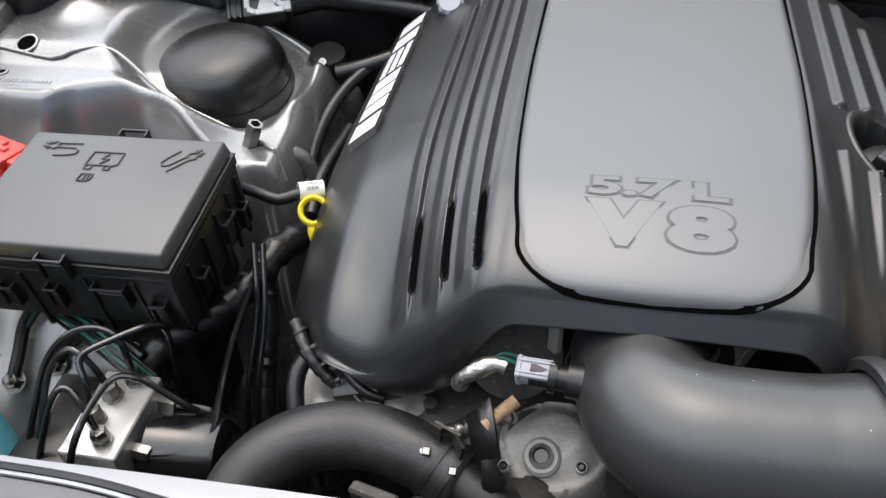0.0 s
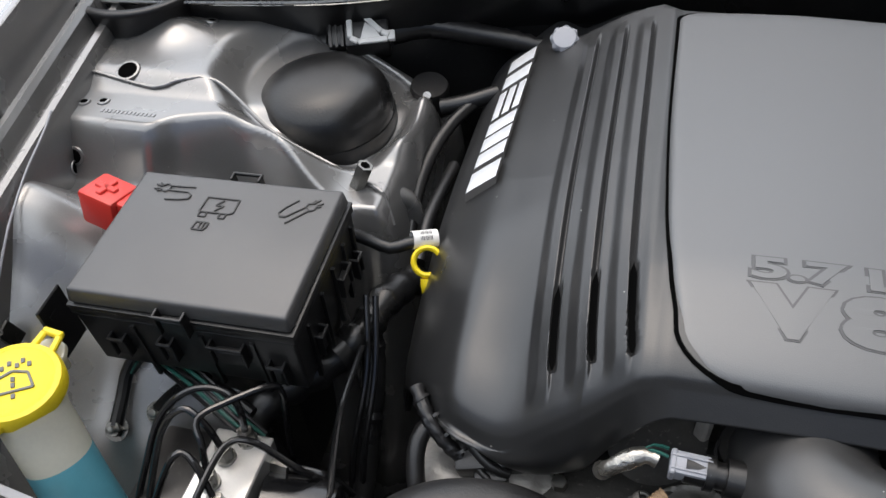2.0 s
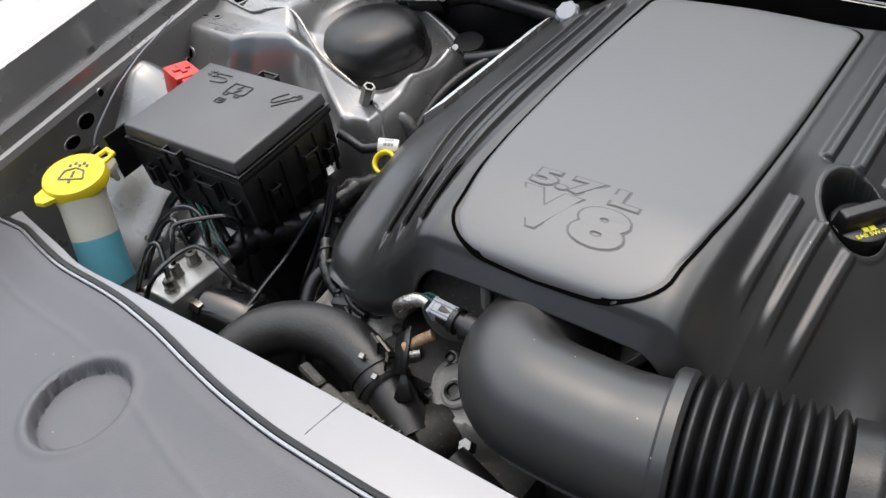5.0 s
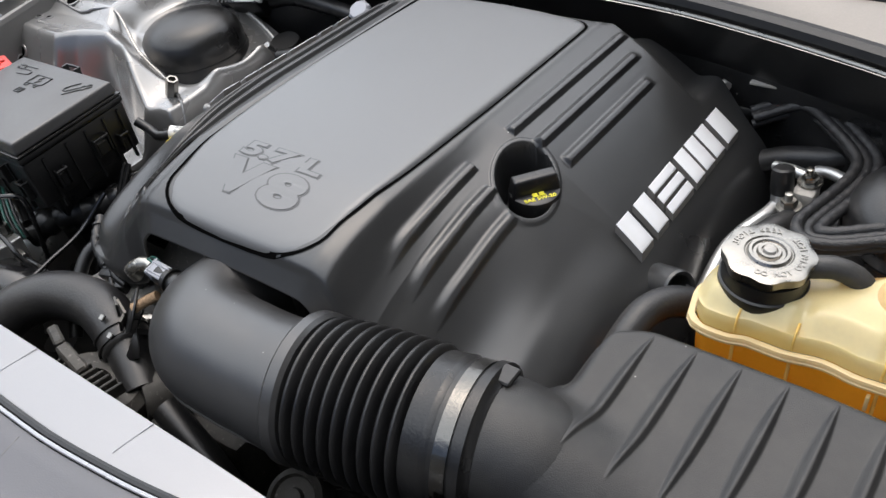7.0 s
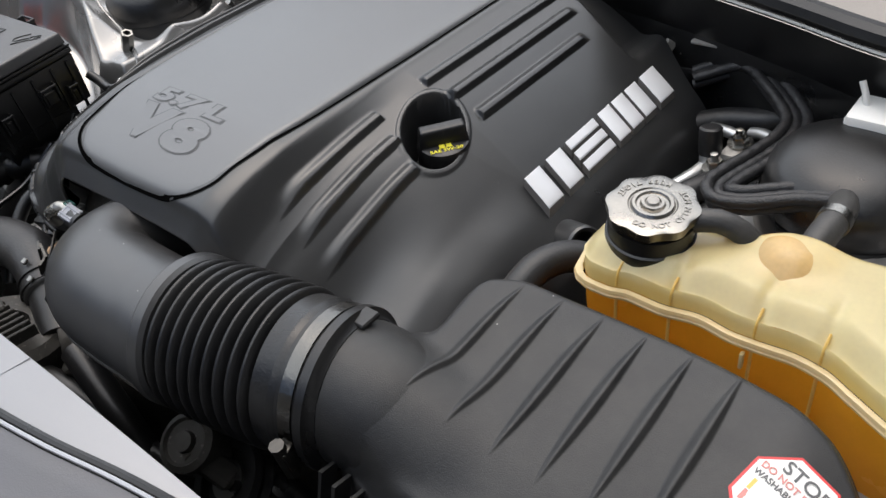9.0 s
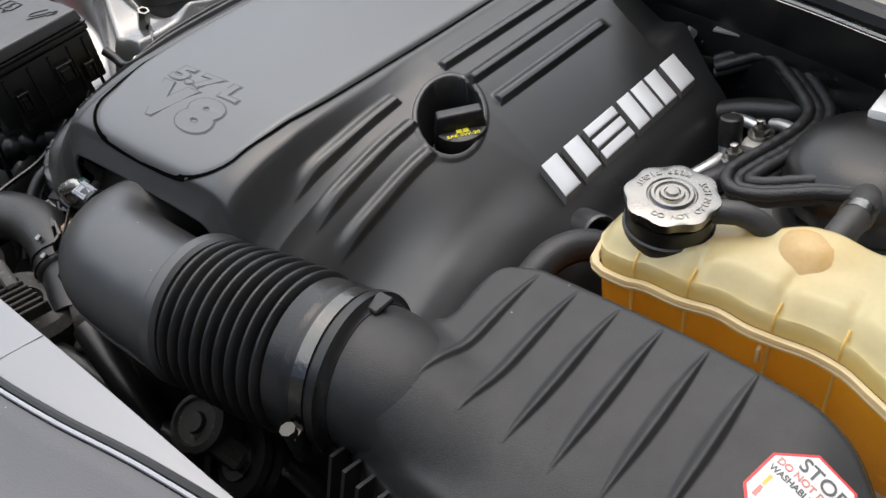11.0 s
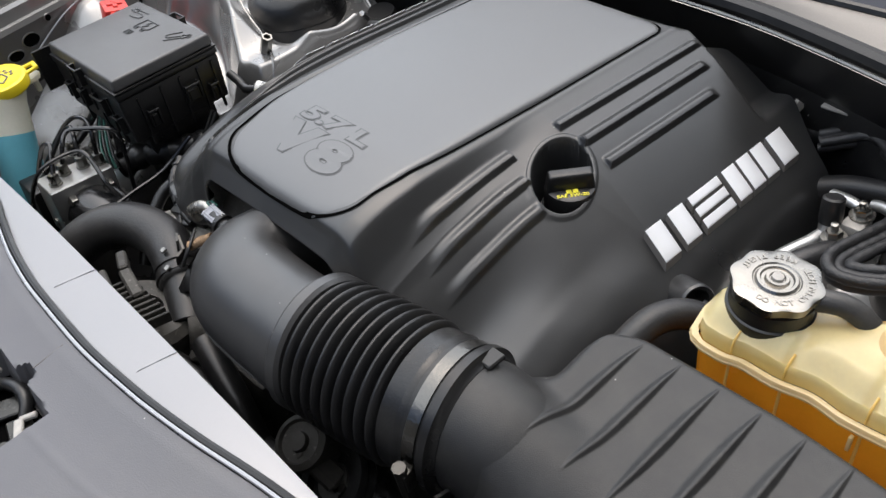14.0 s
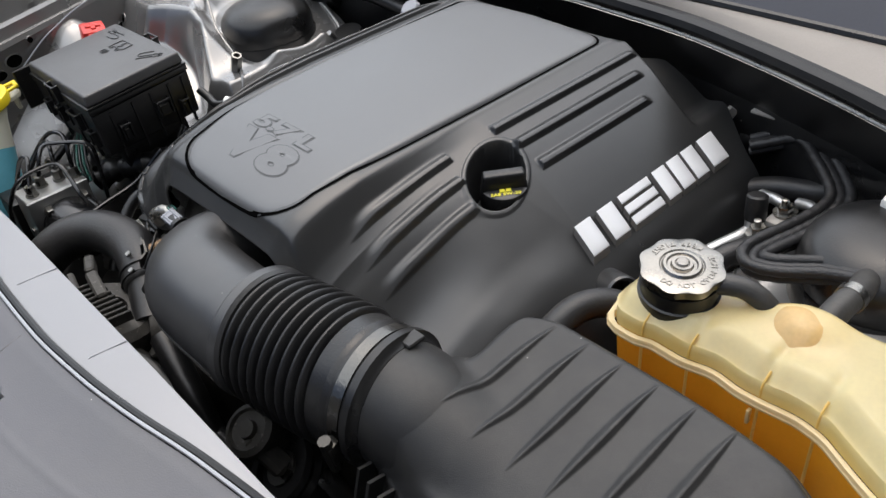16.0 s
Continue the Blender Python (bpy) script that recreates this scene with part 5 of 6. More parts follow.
tag = thing("paper_tag", "white barcode tag wrapped on a cable", "tag", (-0.297, 0.158, 0.878))
TG = Matrix.Translation((-0.291, 0.158, 0.860)) @ Euler((radians(25), radians(10), radians(30))).to_matrix().to_4x4()
part("sleeve", moved(lathe([(0.0078, -0.011), (0.008, -0.011), (0.008, 0.011), (0.0078, 0.011), (0.0078, -0.011)], 20), TG @ Matrix.Rotation(radians(90), 4, "Y")), PAPER, tag)
for row in (0.30, -0.35):
    for k in range(9):
        a = 0.0012 * k - 0.005
        part("printed_bar", moved(box(a, a + (0.0007 if k % 3 else 0.0004), -0.0017, 0.0017, 0.0080, 0.0082), TG @ Matrix.Rotation(row, 4, "X")), INKK, tag)

dip = thing("dipstick", "yellow plastic oil dipstick ring handle", "dipstick", (-0.293, 0.135, 0.83))
DM = aim((-0.2845, 0.141, 0.851), (0.15, -0.62, 0.75), 0)
part("ring", moved(lathe([(0.0116 + 0.0026 * math.cos(a), 0.0042 * math.sin(a)) for a in span(0, 2 * math.pi, 13)], 32), DM), YELLOW, dip)
part("neck", tube([(-0.283, 0.131, 0.841), (-0.2825, 0.128, 0.836), (-0.2815, 0.127, 0.830)], 0.0055, 10), YELLOW, dip)
part("stem", tube([(-0.2815, 0.127, 0.832), (-0.279, 0.129, 0.80), (-0.277, 0.133, 0.76)], 0.004, 10), BLACK, dip, "black guide tube")

# strut caps
for side, at in ((-1, (-0.430, 0.308, 0.872)), (1, (0.448, 0.328, 0.862))):
    sc = thing("strut_cap", "matt black rubber dome over the strut mount", "strut cap", at, "strut caps")
    m = aim(at, (0.02 * side, -0.05, 1))
    part("dome", moved(lathe([(0.0670, 0.0), (0.0672, 0.008), (0.0662, 0.017), (0.0630, 0.0265), (0.0570, 0.0345), (0.0470, 0.0410), (0.033, 0.0452), (0.015, 0.0470), (0, 0.0473)], 72), m), RUBBER, sc, smooth=80)
    part("skirt", moved(lathe([(0.0700, -0.022), (0.0690, -0.002), (0.0680, 0.0005), (0.0670, 0.0005)], 72), m), RUBBER, sc)

# hex stud on the tower
stud = thing("tower_stud", "zinc hexagon stud standing on the strut tower", "stud", (-0.356, 0.213, 0.86))
part("shank", moved(join(lathe([(0.0078, -0.016), (0.0078, 0.030), (0.0072, 0.0315), (0.0048, 0.0315), (0.0046, 0.020), (0, 0.020)], 6)), aim((-0.370, 0.211, 0.860), (0.40, 0.05, 0.92))), STEEL, stud)

# holes on the panels, each with a near-black disc painted as its shade
for x, y, r in ((-0.608, 0.264, 0.0095), (-0.566, 0.363, 0.004), (-0.634, 0.222, 0.0035), (-0.616, 0.226, 0.0035), (-0.630, 0.180, 0.0065)):
    at = tower_point(x, y)
    n = (tower_point(x + 0.002, y) - at).cross(tower_point(x, y + 0.002) - at).normalized()
    at = at + n * 0.0003
    h = thing("panel_hole", "dark round drain hole with pressed rim", "hole", at, "panel holes")
    part("rim", moved(lathe([(r, -0.001), (r + 0.003, -0.0005), (r + 0.0022, 0.0010), (r, 0.0012), (r, -0.001)], 28), aim(at, n)), PAINT, h)
    part("plug", moved(lathe([(0, 0.0004), (r, 0.0004), (r, 0.0009), (0, 0.0009)], 28), aim(at, n)), HOLESHADE, h)
# stamped illegible line on the tower
for k in range(14):
    part("stamped_bar", box(-0.603 + 0.004 * k, -0.6005 + 0.004 * k, 0.2015, 0.2065, 0.9255, 0.9266, 0.0003, 1), PAINT, tw)

# rubber hinge cover at the rear of the left wing
rub = thing("hinge_boot", "black rubber hood hinge boot with a bolt", "rubber boot", (-0.66, 0.36, 0.92))
part("boot", thick(part("boot_wall", sheet(lambda u, v: Vector((-0.650 + (0.060 + 0.008 * v) * math.cos(u), 0.378 + (0.060 + 0.008 * v) * math.sin(u), 0.926 + 0.036 * v)), span(math.pi * 0.95, math.pi * 2.1, 30), span(0, 1, 8)), RUBBER, rub), 0.008) and box(-0.73, -0.59, 0.36, 0.44, 0.925, 0.935, 0.003), RUBBER, rub)
part("bolt", moved(join(hexnut(0.009, 0.012), moved(lathe([(0.005, 0.012), (0.005, 0.05), (0, 0.05)], 12), Matrix.Translation((0, 0, 0)))), aim((-0.655, 0.375, 0.934))), STEEL, rub)

# connectors and pipes before the firewall on the left
con = thing("loom_connector", "large black multi-pin connector with white lever", "connector", (-0.42, 0.41, 0.86))
TC = Matrix.Translation((-0.425, 0.402, 0.906)) @ Euler((radians(38), radians(0), radians(18))).to_matrix().to_4x4()
part("plug", moved(join(box(-0.012, 0.034, -0.018, 0.020, -0.020, 0.020, 0.003), box(-0.030, -0.012, -0.014, 0.015, -0.016, 0.015, 0.003)), TC), BLACK, con)
part("ridge", moved(join(*[box(-0.028 + 0.006 * k, -0.0255 + 0.006 * k, -0.016, 0.016, 0.014, 0.017) for k in range(3)]), TC), BLACK, con)
part("lever", moved(join(*[bar((*a, 0.022), (*b, 0.022), 0.006, 0.0035, 0.001) for a, b in (((-0.006, -0.010), (-0.006, 0.010)), ((-0.006, 0.010), (0.003, 0.018)), ((0.003, 0.018), (0.010, 0.012)), ((0.010, 0.012), (0.026, -0.006)), ((0.026, -0.006), (0.034, -0.010)), ((-0.006, -0.010), (0.002, -0.015)), ((0.002, -0.015), (0.032, -0.014)))], slab([(0.004, -0.012), (0.026, -0.012), (0.018, -0.001), (0.010, 0.006)], 0.0205, 0.0225, 0.0005), box(0.028, 0.040, -0.015, -0.004, 0.014, 0.022, 0.002)), TC), WHITE, con, "white locking lever")
part("boot", tube([(-0.452, 0.398, 0.898), (-0.470, 0.400, 0.894), (-0.490, 0.405, 0.885)], 0.014, 16), RUBBER, con)
part("cable", tube([(-0.395, 0.425, 0.902), (-0.365, 0.436, 0.905), (-0.335, 0.438, 0.903), (-0.300, 0.436, 0.900), (-0.262, 0.432, 0.898), (-0.225, 0.43, 0.892)], lambda t: 0.0145 - 0.006 * t + 0.0008 * math.sin(t * 90), 16), RUBBER, con, "convoluted cable")
part("tape", moved(lathe([(0.0145, -0.003), (0.016, 0), (0.0145, 0.003)], 20), aim((-0.487, 0.405, 0.888), (-1, 0.2, -0.3))), YELLOW, con, "yellow band")
sol = thing("purge_valve", "black ribbed cylinder valve with metal bracket", "valve", (-0.325, 0.365, 0.82))
part("head", moved(lathe([(0.021, 0.025), (0.021, 0.056), (0.019, 0.060), (0, 0.060)], 28), aim((-0.352, 0.400, 0.806), (0.1, -0.2, 1))), BLACK, sol)
part("barrel", moved(lathe([(0.017, -0.06), (0.017, 0.04), (0.0, 0.04)], 24), aim((-0.352, 0.400, 0.806), (0.1, -0.2, 1))), BLACK, sol)
part("bracket", moved(join(box(-0.024, -0.018, -0.014, -0.010, -0.01, 0.035, 0.001), bar((-0.021, -0.016, 0.02), (0.0, -0.020, 0.022), 0.003, 0.003), bar((-0.021, -0.016, 0.006), (0.0, -0.020, 0.004), 0.003, 0.003)), aim((-0.352, 0.400, 0.806), (0.1, -0.2, 1))), STEEL, sol)
for p, r in (([(-0.245, 0.40, 0.86), (-0.285, 0.37, 0.865), (-0.312, 0.325, 0.855), (-0.325, 0.27, 0.835), (-0.325, 0.21, 0.80)], 0.0065), ([(-0.27, 0.375, 0.87), (-0.30, 0.36, 0.865), (-0.325, 0.355, 0.86)], 0.009), ([(-0.30, 0.30, 0.83), (-0.305, 0.22, 0.83), (-0.302, 0.17, 0.82)], 0.006)):
    tagged(part("vacuum_hose", tube(p, r, 12), RUBBER), "thin black rubber vacuum hose", "hose", "vacuum hoses")
rcap = thing("brake_bleeder_cap", "grey lobed cap beside the engine cover", "cap", (-0.208, 0.440, 0.90))
part("knob", moved(lathe([(0.0, -0.006), (0.012, -0.006), (0.0135, -0.003), (0.0135, 0.003), (0.011, 0.006), (0, 0.0065)], 48, lambda a, r, z: 1 + (0.07 * math.cos(8 * a) if r > 0.012 else 0)), aim((-0.208, 0.398, 0.922), (0, -0.55, 0.8))), GREYPL, rcap)
part("pipe", tube([(-0.208, 0.402, 0.917), (-0.206, 0.420, 0.89), (-0.20, 0.43, 0.85)], 0.007, 12), BLACK, rcap)

# dark ribbed flank of the strut tower towards the engine
for k, (y0, y1) in enumerate(((0.225, 0.235), (0.265, 0.28), (0.315, 0.335))):
    tagged(part("tower_rib", tube([(-0.356 - 0.010 * k, y0, 0.850), (-0.340 - 0.012 * k, y0 + 0.004, 0.846), (-0.326 - 0.012 * k, y1, 0.83), (-0.318 - 0.010 * k, y1, 0.78), (-0.31, y1, 0.70)], 0.0085, 14), PAINT), "rounded pressed rib of the strut tower", "panel rib", "tower ribs", "structure")
tagged(part("tower_rim", tube([(x, y, tower_point(x, y).z + 0.002) for x, y in ((-0.53, 0.400), (-0.50, 0.402), (-0.45, 0.400), (-0.40, 0.396), (-0.362, 0.388), (-0.345, 0.374), (-0.338, 0.350))], 0.0042, 12), PAINT), "pressed rim behind the strut cap", "panel rim", kind="structure")
# holes in the wing wall, their shade painted as dark discs, and a thin cable along it
for y, z, r, squash in ((0.036, 0.9127, 0.0042, 1.0), (0.0044, 0.8942, 0.0085, 1.35), (0.174, 0.880, 0.0055, 1.0), (-0.022, 0.882, 0.0065, 1.6)):
    at = Vector((wall_x(y) + 0.0010, y, z))
    h = thing("panel_hole", "dark round hole in the inner wing", "hole", at, "panel holes")
    m = aim(at, (1, 0.16, 0)) @ Matrix.Rotation(radians(90), 4, "Z") @ Matrix.Diagonal((1, squash, 1, 1))
    part("rim", moved(lathe([(r, -0.003), (r + 0.0018, -0.001), (r + 0.0012, 0.0008), (r, 0.0008), (r, -0.003)], 28), m), PAINT, h)
    part("plug", moved(lathe([(0, -0.003), (r, -0.003), (r, 0.0003), (0, 0.0003)], 28), m), HOLESHADE, h)
tagged(part("hood_cable", tube([(-0.596, -0.002, 0.868), (-0.596, 0.008, 0.882), (-0.604, 0.051, 0.908), (-0.610, 0.080, 0.919), (-0.615, 0.109, 0.929), (-0.621, 0.147, 0.938), (-0.627, 0.172, 0.944)], 0.0011, 8), GREYPL), "thin grey hood release cable", "cable")
clipw = thing("fender_clip", "small bright clip on the wing edge", "clip", (wall_x(0.09) - 0.083, 0.09, 0.962))
part("body", moved(join(box(-0.006, 0.006, -0.005, 0.005, -0.002, 0.004, 0.0015), box(-0.002, 0.007, -0.004, 0.004, -0.010, 0.0, 0.001)), Matrix.Translation((wall_x(0.09) - 0.083, 0.09, 0.966))), STEEL, clipw)
br = thing("bottle_bracket", "bare bent steel bracket beside the washer bottle", "bracket", (-0.60, -0.025, 0.87))
part("plate", join(bar((wall_x(-0.02) + 0.002, -0.035, 0.868), (wall_x(-0.02) + 0.018, -0.012, 0.872), 0.016, 0.003, 0.001), bar((wall_x(-0.02) + 0.018, -0.012, 0.872), (wall_x(-0.02) + 0.022, -0.006, 0.850), 0.016, 0.003, 0.001, (1, 0, 0))), DULL, br)

# ---- front of the engine ----
rad = thing("radiator_hose", "black upper radiator hose with spring clamp", "radiator hose", (-0.2, -0.08, 0.78))
part("hose", tube([(-0.282, -0.165, 0.745), (-0.276, -0.128, 0.785), (-0.262, -0.092, 0.806), (-0.230, -0.066, 0.815), (-0.188, -0.055, 0.813), (-0.152, -0.060, 0.808), (-0.118, -0.071, 0.799)], 0.0240, 32), HOSE, rad, smooth=180)
CD = Vector((0.028, -0.012, -0.010)).normalized()
part("outlet", tube([(-0.124, -0.069, 0.801), (-0.100, -0.080, 0.792), (-0.078, -0.092, 0.782)], 0.0205, 28), BLACK, rad, "black plastic outlet")
for o in (-0.006, 0.006):
    part("clamp_band", moved(lathe([(0.0238, -0.002), (0.0255, -0.002), (0.0255, 0.002), (0.0238, 0.002), (0.0238, -0.002)], 36), aim(Vector((-0.130, -0.067, 0.8025)) + CD * o, CD)), BLACK, rad)
part("clamp_ear", bar((-0.138, -0.058, 0.826), (-0.137, -0.056, 0.840), 0.014, 0.0022), DULL, rad)
part("clamp_ear", join(bar((-0.121, -0.066, 0.822), (-0.118, -0.064, 0.836), 0.014, 0.0022), bar((-0.137, -0.054, 0.838), (-0.119, -0.060, 0.834), 0.0022, 0.006)), DULL, rad)
for o in (-0.0105, 0.0115):
    part("clamp_lug", moved(box(-0.003, 0.003, -0.003, 0.003, 0.0, 0.003, 0.0008, 1), aim(Vector((-0.130, -0.076, 0.8270)) + CD * o, (0, -0.4, 0.9))), STEEL, rad, "bright clamp lug")
part("paint_dot", moved(lathe([(0, 0), (0.0018, 0), (0.0015, 0.0004), (0, 0.0006)], 12), aim((-0.1425, -0.0715, 0.8295), (0, -0.4, 0.9))), PAPER, rad, "white paint dot")

therm = thing("thermostat_housing", "dull cast aluminium thermostat housing with bolt", "thermostat housing", (-0.05, -0.04, 0.78))
def cast_top(x, y):
    """The pump housing: a rounded block with a raised dome and a rim."""
    r = math.hypot((x + 0.056) / 0.046, (y + 0.030) / 0.040)
    z = 0.800 - 0.30 * max(-0.03 - y, 0) - 0.06 * ease(0.80, 1.25, r) + 0.010 * (1 - ease(0.35, 0.8, r))
    z += 0.004 * math.exp(-((r - 0.86) / 0.05) ** 2) + 0.0015 * math.sin(90 * x + 40 * y)
    return z


part("body", sheet(lambda u, v: Vector((u, v, cast_top(u, v))), span(-0.115, 0.005, 60), span(-0.085, 0.030, 56)), CAST, therm, smooth=70)
for x, y, r in ((-0.064, -0.046, 0.0115), (-0.036, -0.048, 0.0042), (-0.090, -0.050, 0.0040), (-0.092, -0.014, 0.0065), (-0.026, -0.020, 0.0065)):
    m = aim((x, y, cast_top(x, y)), (-0.05, -0.45, 0.9))
    part("boss", moved(lathe([(r * 1.25, -0.012), (r * 1.2, 0.002), (r, 0.004), (0, 0.004)], 28), m), CAST, therm)
    part("bolt", moved(join(lathe([(r * 0.75, 0.004), (r * 0.75, 0.0075), (r * 0.5, 0.0082), (r * 0.42, 0.005), (0, 0.005)], 24)), m), DULL, therm)
part("outlet", moved(lathe([(0.024, -0.02), (0.026, 0.02), (0.024, 0.024), (0, 0.024)], 28), aim((-0.074, -0.074, 0.772), (-0.3, -0.8, 0.2))), DIRT, therm)
for at in ((-0.03, -0.078, 0.788), (-0.04, -0.105, 0.775)):
    part("bolt", moved(hexnut(0.0065, 0.010), aim(at, (-0.1, -0.5, 0.9))), STEEL, therm)
part("rusty_pipe", tube([(-0.082, -0.043, 0.860), (-0.088, -0.048, 0.857), (-0.095, -0.054, 0.853), (-0.101, -0.059, 0.849)], lambda t: 0.0046 + 0.0003 * math.sin(t * 60), 14, 0.0008), RUST, therm, "rusty corroded fitting")

sens = thing("air_sensor", "grey air temperature sensor plug in the intake elbow", "sensor", (-0.06, -0.037, 0.87))
part("plug", moved(box(-0.0115, 0.0115, -0.0072, 0.0072, -0.0075, 0.0075, 0.0015), Matrix.Translation((-0.0705, -0.037, 0.884)) @ Euler((0.3, 0, radians(-3))).to_matrix().to_4x4()), GREYPL, sens)
part("plug_rib", moved(join(box(-0.0120, 0.0120, -0.0050, -0.0036, 0.0070, 0.0086, 0.0004, 1), box(-0.0120, 0.0120, 0.0030, 0.0044, 0.0070, 0.0086, 0.0004, 1), box(-0.0125, -0.0085, -0.0078, 0.0078, -0.0080, 0.0080, 0.001, 1)), Matrix.Translation((-0.0705, -0.037, 0.884)) @ Euler((0.3, 0, radians(-3))).to_matrix().to_4x4()), GREYPL, sens)
part("socket", moved(lathe([(0.009, -0.02), (0.009, -0.008), (0.011, -0.008), (0.011, -0.003), (0.0085, -0.003), (0.0085, 0.004), (0.012, 0.004), (0.0125, 0.014), (0, 0.014)], 24), aim((-0.054, -0.038, 0.882), (1, -0.05, -0.05))), BLACK, sens)
part("sleeve", tube([(-0.090, -0.034, 0.882), (-0.098, -0.033, 0.883), (-0.108, -0.036, 0.879), (-0.118, -0.040, 0.873), (-0.122, -0.034, 0.860)], lambda t: 0.0058 + 0.0008 * math.sin(t * 40), 14), FOIL, sens, "crinkled foil sleeve")
for k, c in enumerate((GREEN, BLACK, GREEN)):
    part("wire", tube([(-0.084, -0.034 + 0.003 * k, 0.887), (-0.093, -0.032 + 0.002 * k, 0.888), (-0.102, -0.033, 0.884)], 0.0012, 6), c, sens)

# throttle, brace and flaps under the front arch of the cover
thr = thing("throttle_body", "dark throttle body behind the intake elbow", "throttle body", (0.0, 0.05, 0.82))
part("ring", moved(lathe([(0.046, 0), (0.053, 0), (0.054, 0.003), (0.054, 0.012), (0.050, 0.014), (0.046, 0.014), (0.046, 0)], 48), aim((0.003, 0.012, 0.868), (0, -1, 0))), BLACK, thr)
part("housing", box(-0.055, 0.06, 0.03, 0.10, 0.81, 0.92, 0.012), DIRT, thr)
part("brace", join(bar((0.040, -0.002, 0.846), (0.072, 0.040, 0.866), 0.016, 0.004, 0.001), bar((0.048, -0.006, 0.843), (0.080, 0.036, 0.863), 0.003, 0.012, 0.001)), CAST, thr, "grey pressed brace")
part("post", bar((-0.062, 0.004, 0.86), (-0.060, 0.006, 0.905), 0.010, 0.008, 0.002), CAST, thr)
part("intake_flange", moved(lathe([(0.032, -0.03), (0.034, 0.03), (0, 0.03)], 28), aim((-0.095, 0.025, 0.84), (0.2, -0.8, 0.5))), DIRT, thr)

head = thing("cylinder_head", "dusty aluminium cylinder head corner with coil and leads", "cylinder head", (-0.19, 0.0, 0.76))
def head_top(x, y):
    """A rough casting with a raised rail, pockets and a fall to the front."""
    z = 0.797 - 0.55 * max(-0.018 - y, 0) + 0.006 * ease(-0.20, -0.19, x) * (1 - ease(-0.17, -0.16, x))
    z -= 0.012 * math.exp(-((x + 0.215) / 0.014) ** 2 - ((y + 0.004) / 0.012) ** 2) + 0.010 * math.exp(-((x + 0.145) / 0.012) ** 2 - ((y - 0.012) / 0.010) ** 2)
    return z + 0.0016 * math.sin(210 * x + 60 * y) * math.sin(170 * y) - 0.3 * max(-0.240 - x, 0)


part("valve_cover", sheet(lambda u, v: Vector((u, v, head_top(u, v))), span(-0.258, -0.112, 70), span(-0.055, 0.08, 60)), CAST, head, smooth=60)
for p, r in (([(-0.262, 0.020, 0.842), (-0.246, -0.002, 0.832), (-0.228, -0.012, 0.818), (-0.212, -0.016, 0.808)], 0.0055), ([(-0.240, 0.010, 0.836), (-0.222, 0.000, 0.820), (-0.205, -0.022, 0.812), (-0.180, -0.034, 0.800)], 0.0028), ([(-0.232, 0.012, 0.834), (-0.216, -0.006, 0.816), (-0.196, -0.012, 0.810), (-0.170, -0.006, 0.808)], 0.0024)):
    part("taped_lead", tube(p, (lambda r: lambda t: r + 0.0005 * math.sin(t * 55))(r), 10, 0.003), RUBBER, head, "black taped wire lead")
for k in range(4):
    part("loom_tie", moved(lathe([(0.0060, -0.0012), (0.0072, -0.0012), (0.0072, 0.0012), (0.0060, 0.0012), (0.0060, -0.0012)], 16), aim((-0.256 + 0.012 * k, 0.012 - 0.008 * k, 0.8385 - 0.007 * k), (1, -0.9, -0.6))), RUBBER, head)
part("coil", moved(join(box(-0.025, 0.025, -0.012, 0.012, 0, 0.020, 0.003), box(-0.012, 0.012, -0.020, -0.010, 0.002, 0.014, 0.002)), aim((-0.200, -0.005, 0.802), (-0.1, -0.3, 1), 30)), BLACK, head)
for p, r, m in (([(-0.200, 0.012, 0.822), (-0.226, 0.012, 0.828), (-0.248, 0.000, 0.826), (-0.254, -0.018, 0.815), (-0.246, -0.045, 0.79), (-0.23, -0.07, 0.76)], 0.0070, RUBBER), ([(-0.225, 0.0, 0.835), (-0.212, -0.012, 0.825), (-0.198, -0.020, 0.818), (-0.185, -0.020, 0.812)], 0.0040, BLACK), ([(-0.165, -0.055, 0.80), (-0.140, -0.040, 0.80), (-0.118, -0.025, 0.80)], 0.0075, FOIL)):
    part("lead", tube(p, r, 14), m, head)
for at in ((-0.22, -0.01, 0.802), (-0.15, -0.015, 0.802), (-0.165, 0.02, 0.802)):
    part("bolt", moved(hexnut(0.006, 0.008), aim(at, (0, -0.2, 1))), STEEL, head)
for o in ([(-0.115, -0.050, 0.846), (-0.098, -0.048, 0.866), (-0.088, -0.075, 0.840), (-0.105, -0.072, 0.828)], [(-0.106, -0.050, 0.838), (-0.098, -0.066, 0.833), (-0.084, -0.080, 0.816), (-0.100, -0.088, 0.808)]):
    bm = bmesh.new()
    bm.faces.new([bm.verts.new(q) for q in o])
    thick(part("rubber_flap", bm, RUBBER, thr, "torn black rubber flap"), 0.002)

alt = thing("alternator", "finned aluminium alternator behind the front beam", "alternator", (-0.1, -0.11, 0.72))
part("case", moved(lathe([(0.050, -0.03), (0.052, 0.02), (0.045, 0.028), (0.020, 0.030), (0.020, 0.020), (0, 0.020)], 40), aim((-0.115, -0.125, 0.775), (0.1, 0.2, 1))), DIRT, alt)
for k in range(9):
    part("fin", bar((-0.150 + 0.009 * k, -0.145, 0.812), (-0.143 + 0.009 * k, -0.108, 0.812), 0.0028, 0.012, 0.0008), DIRT, alt)
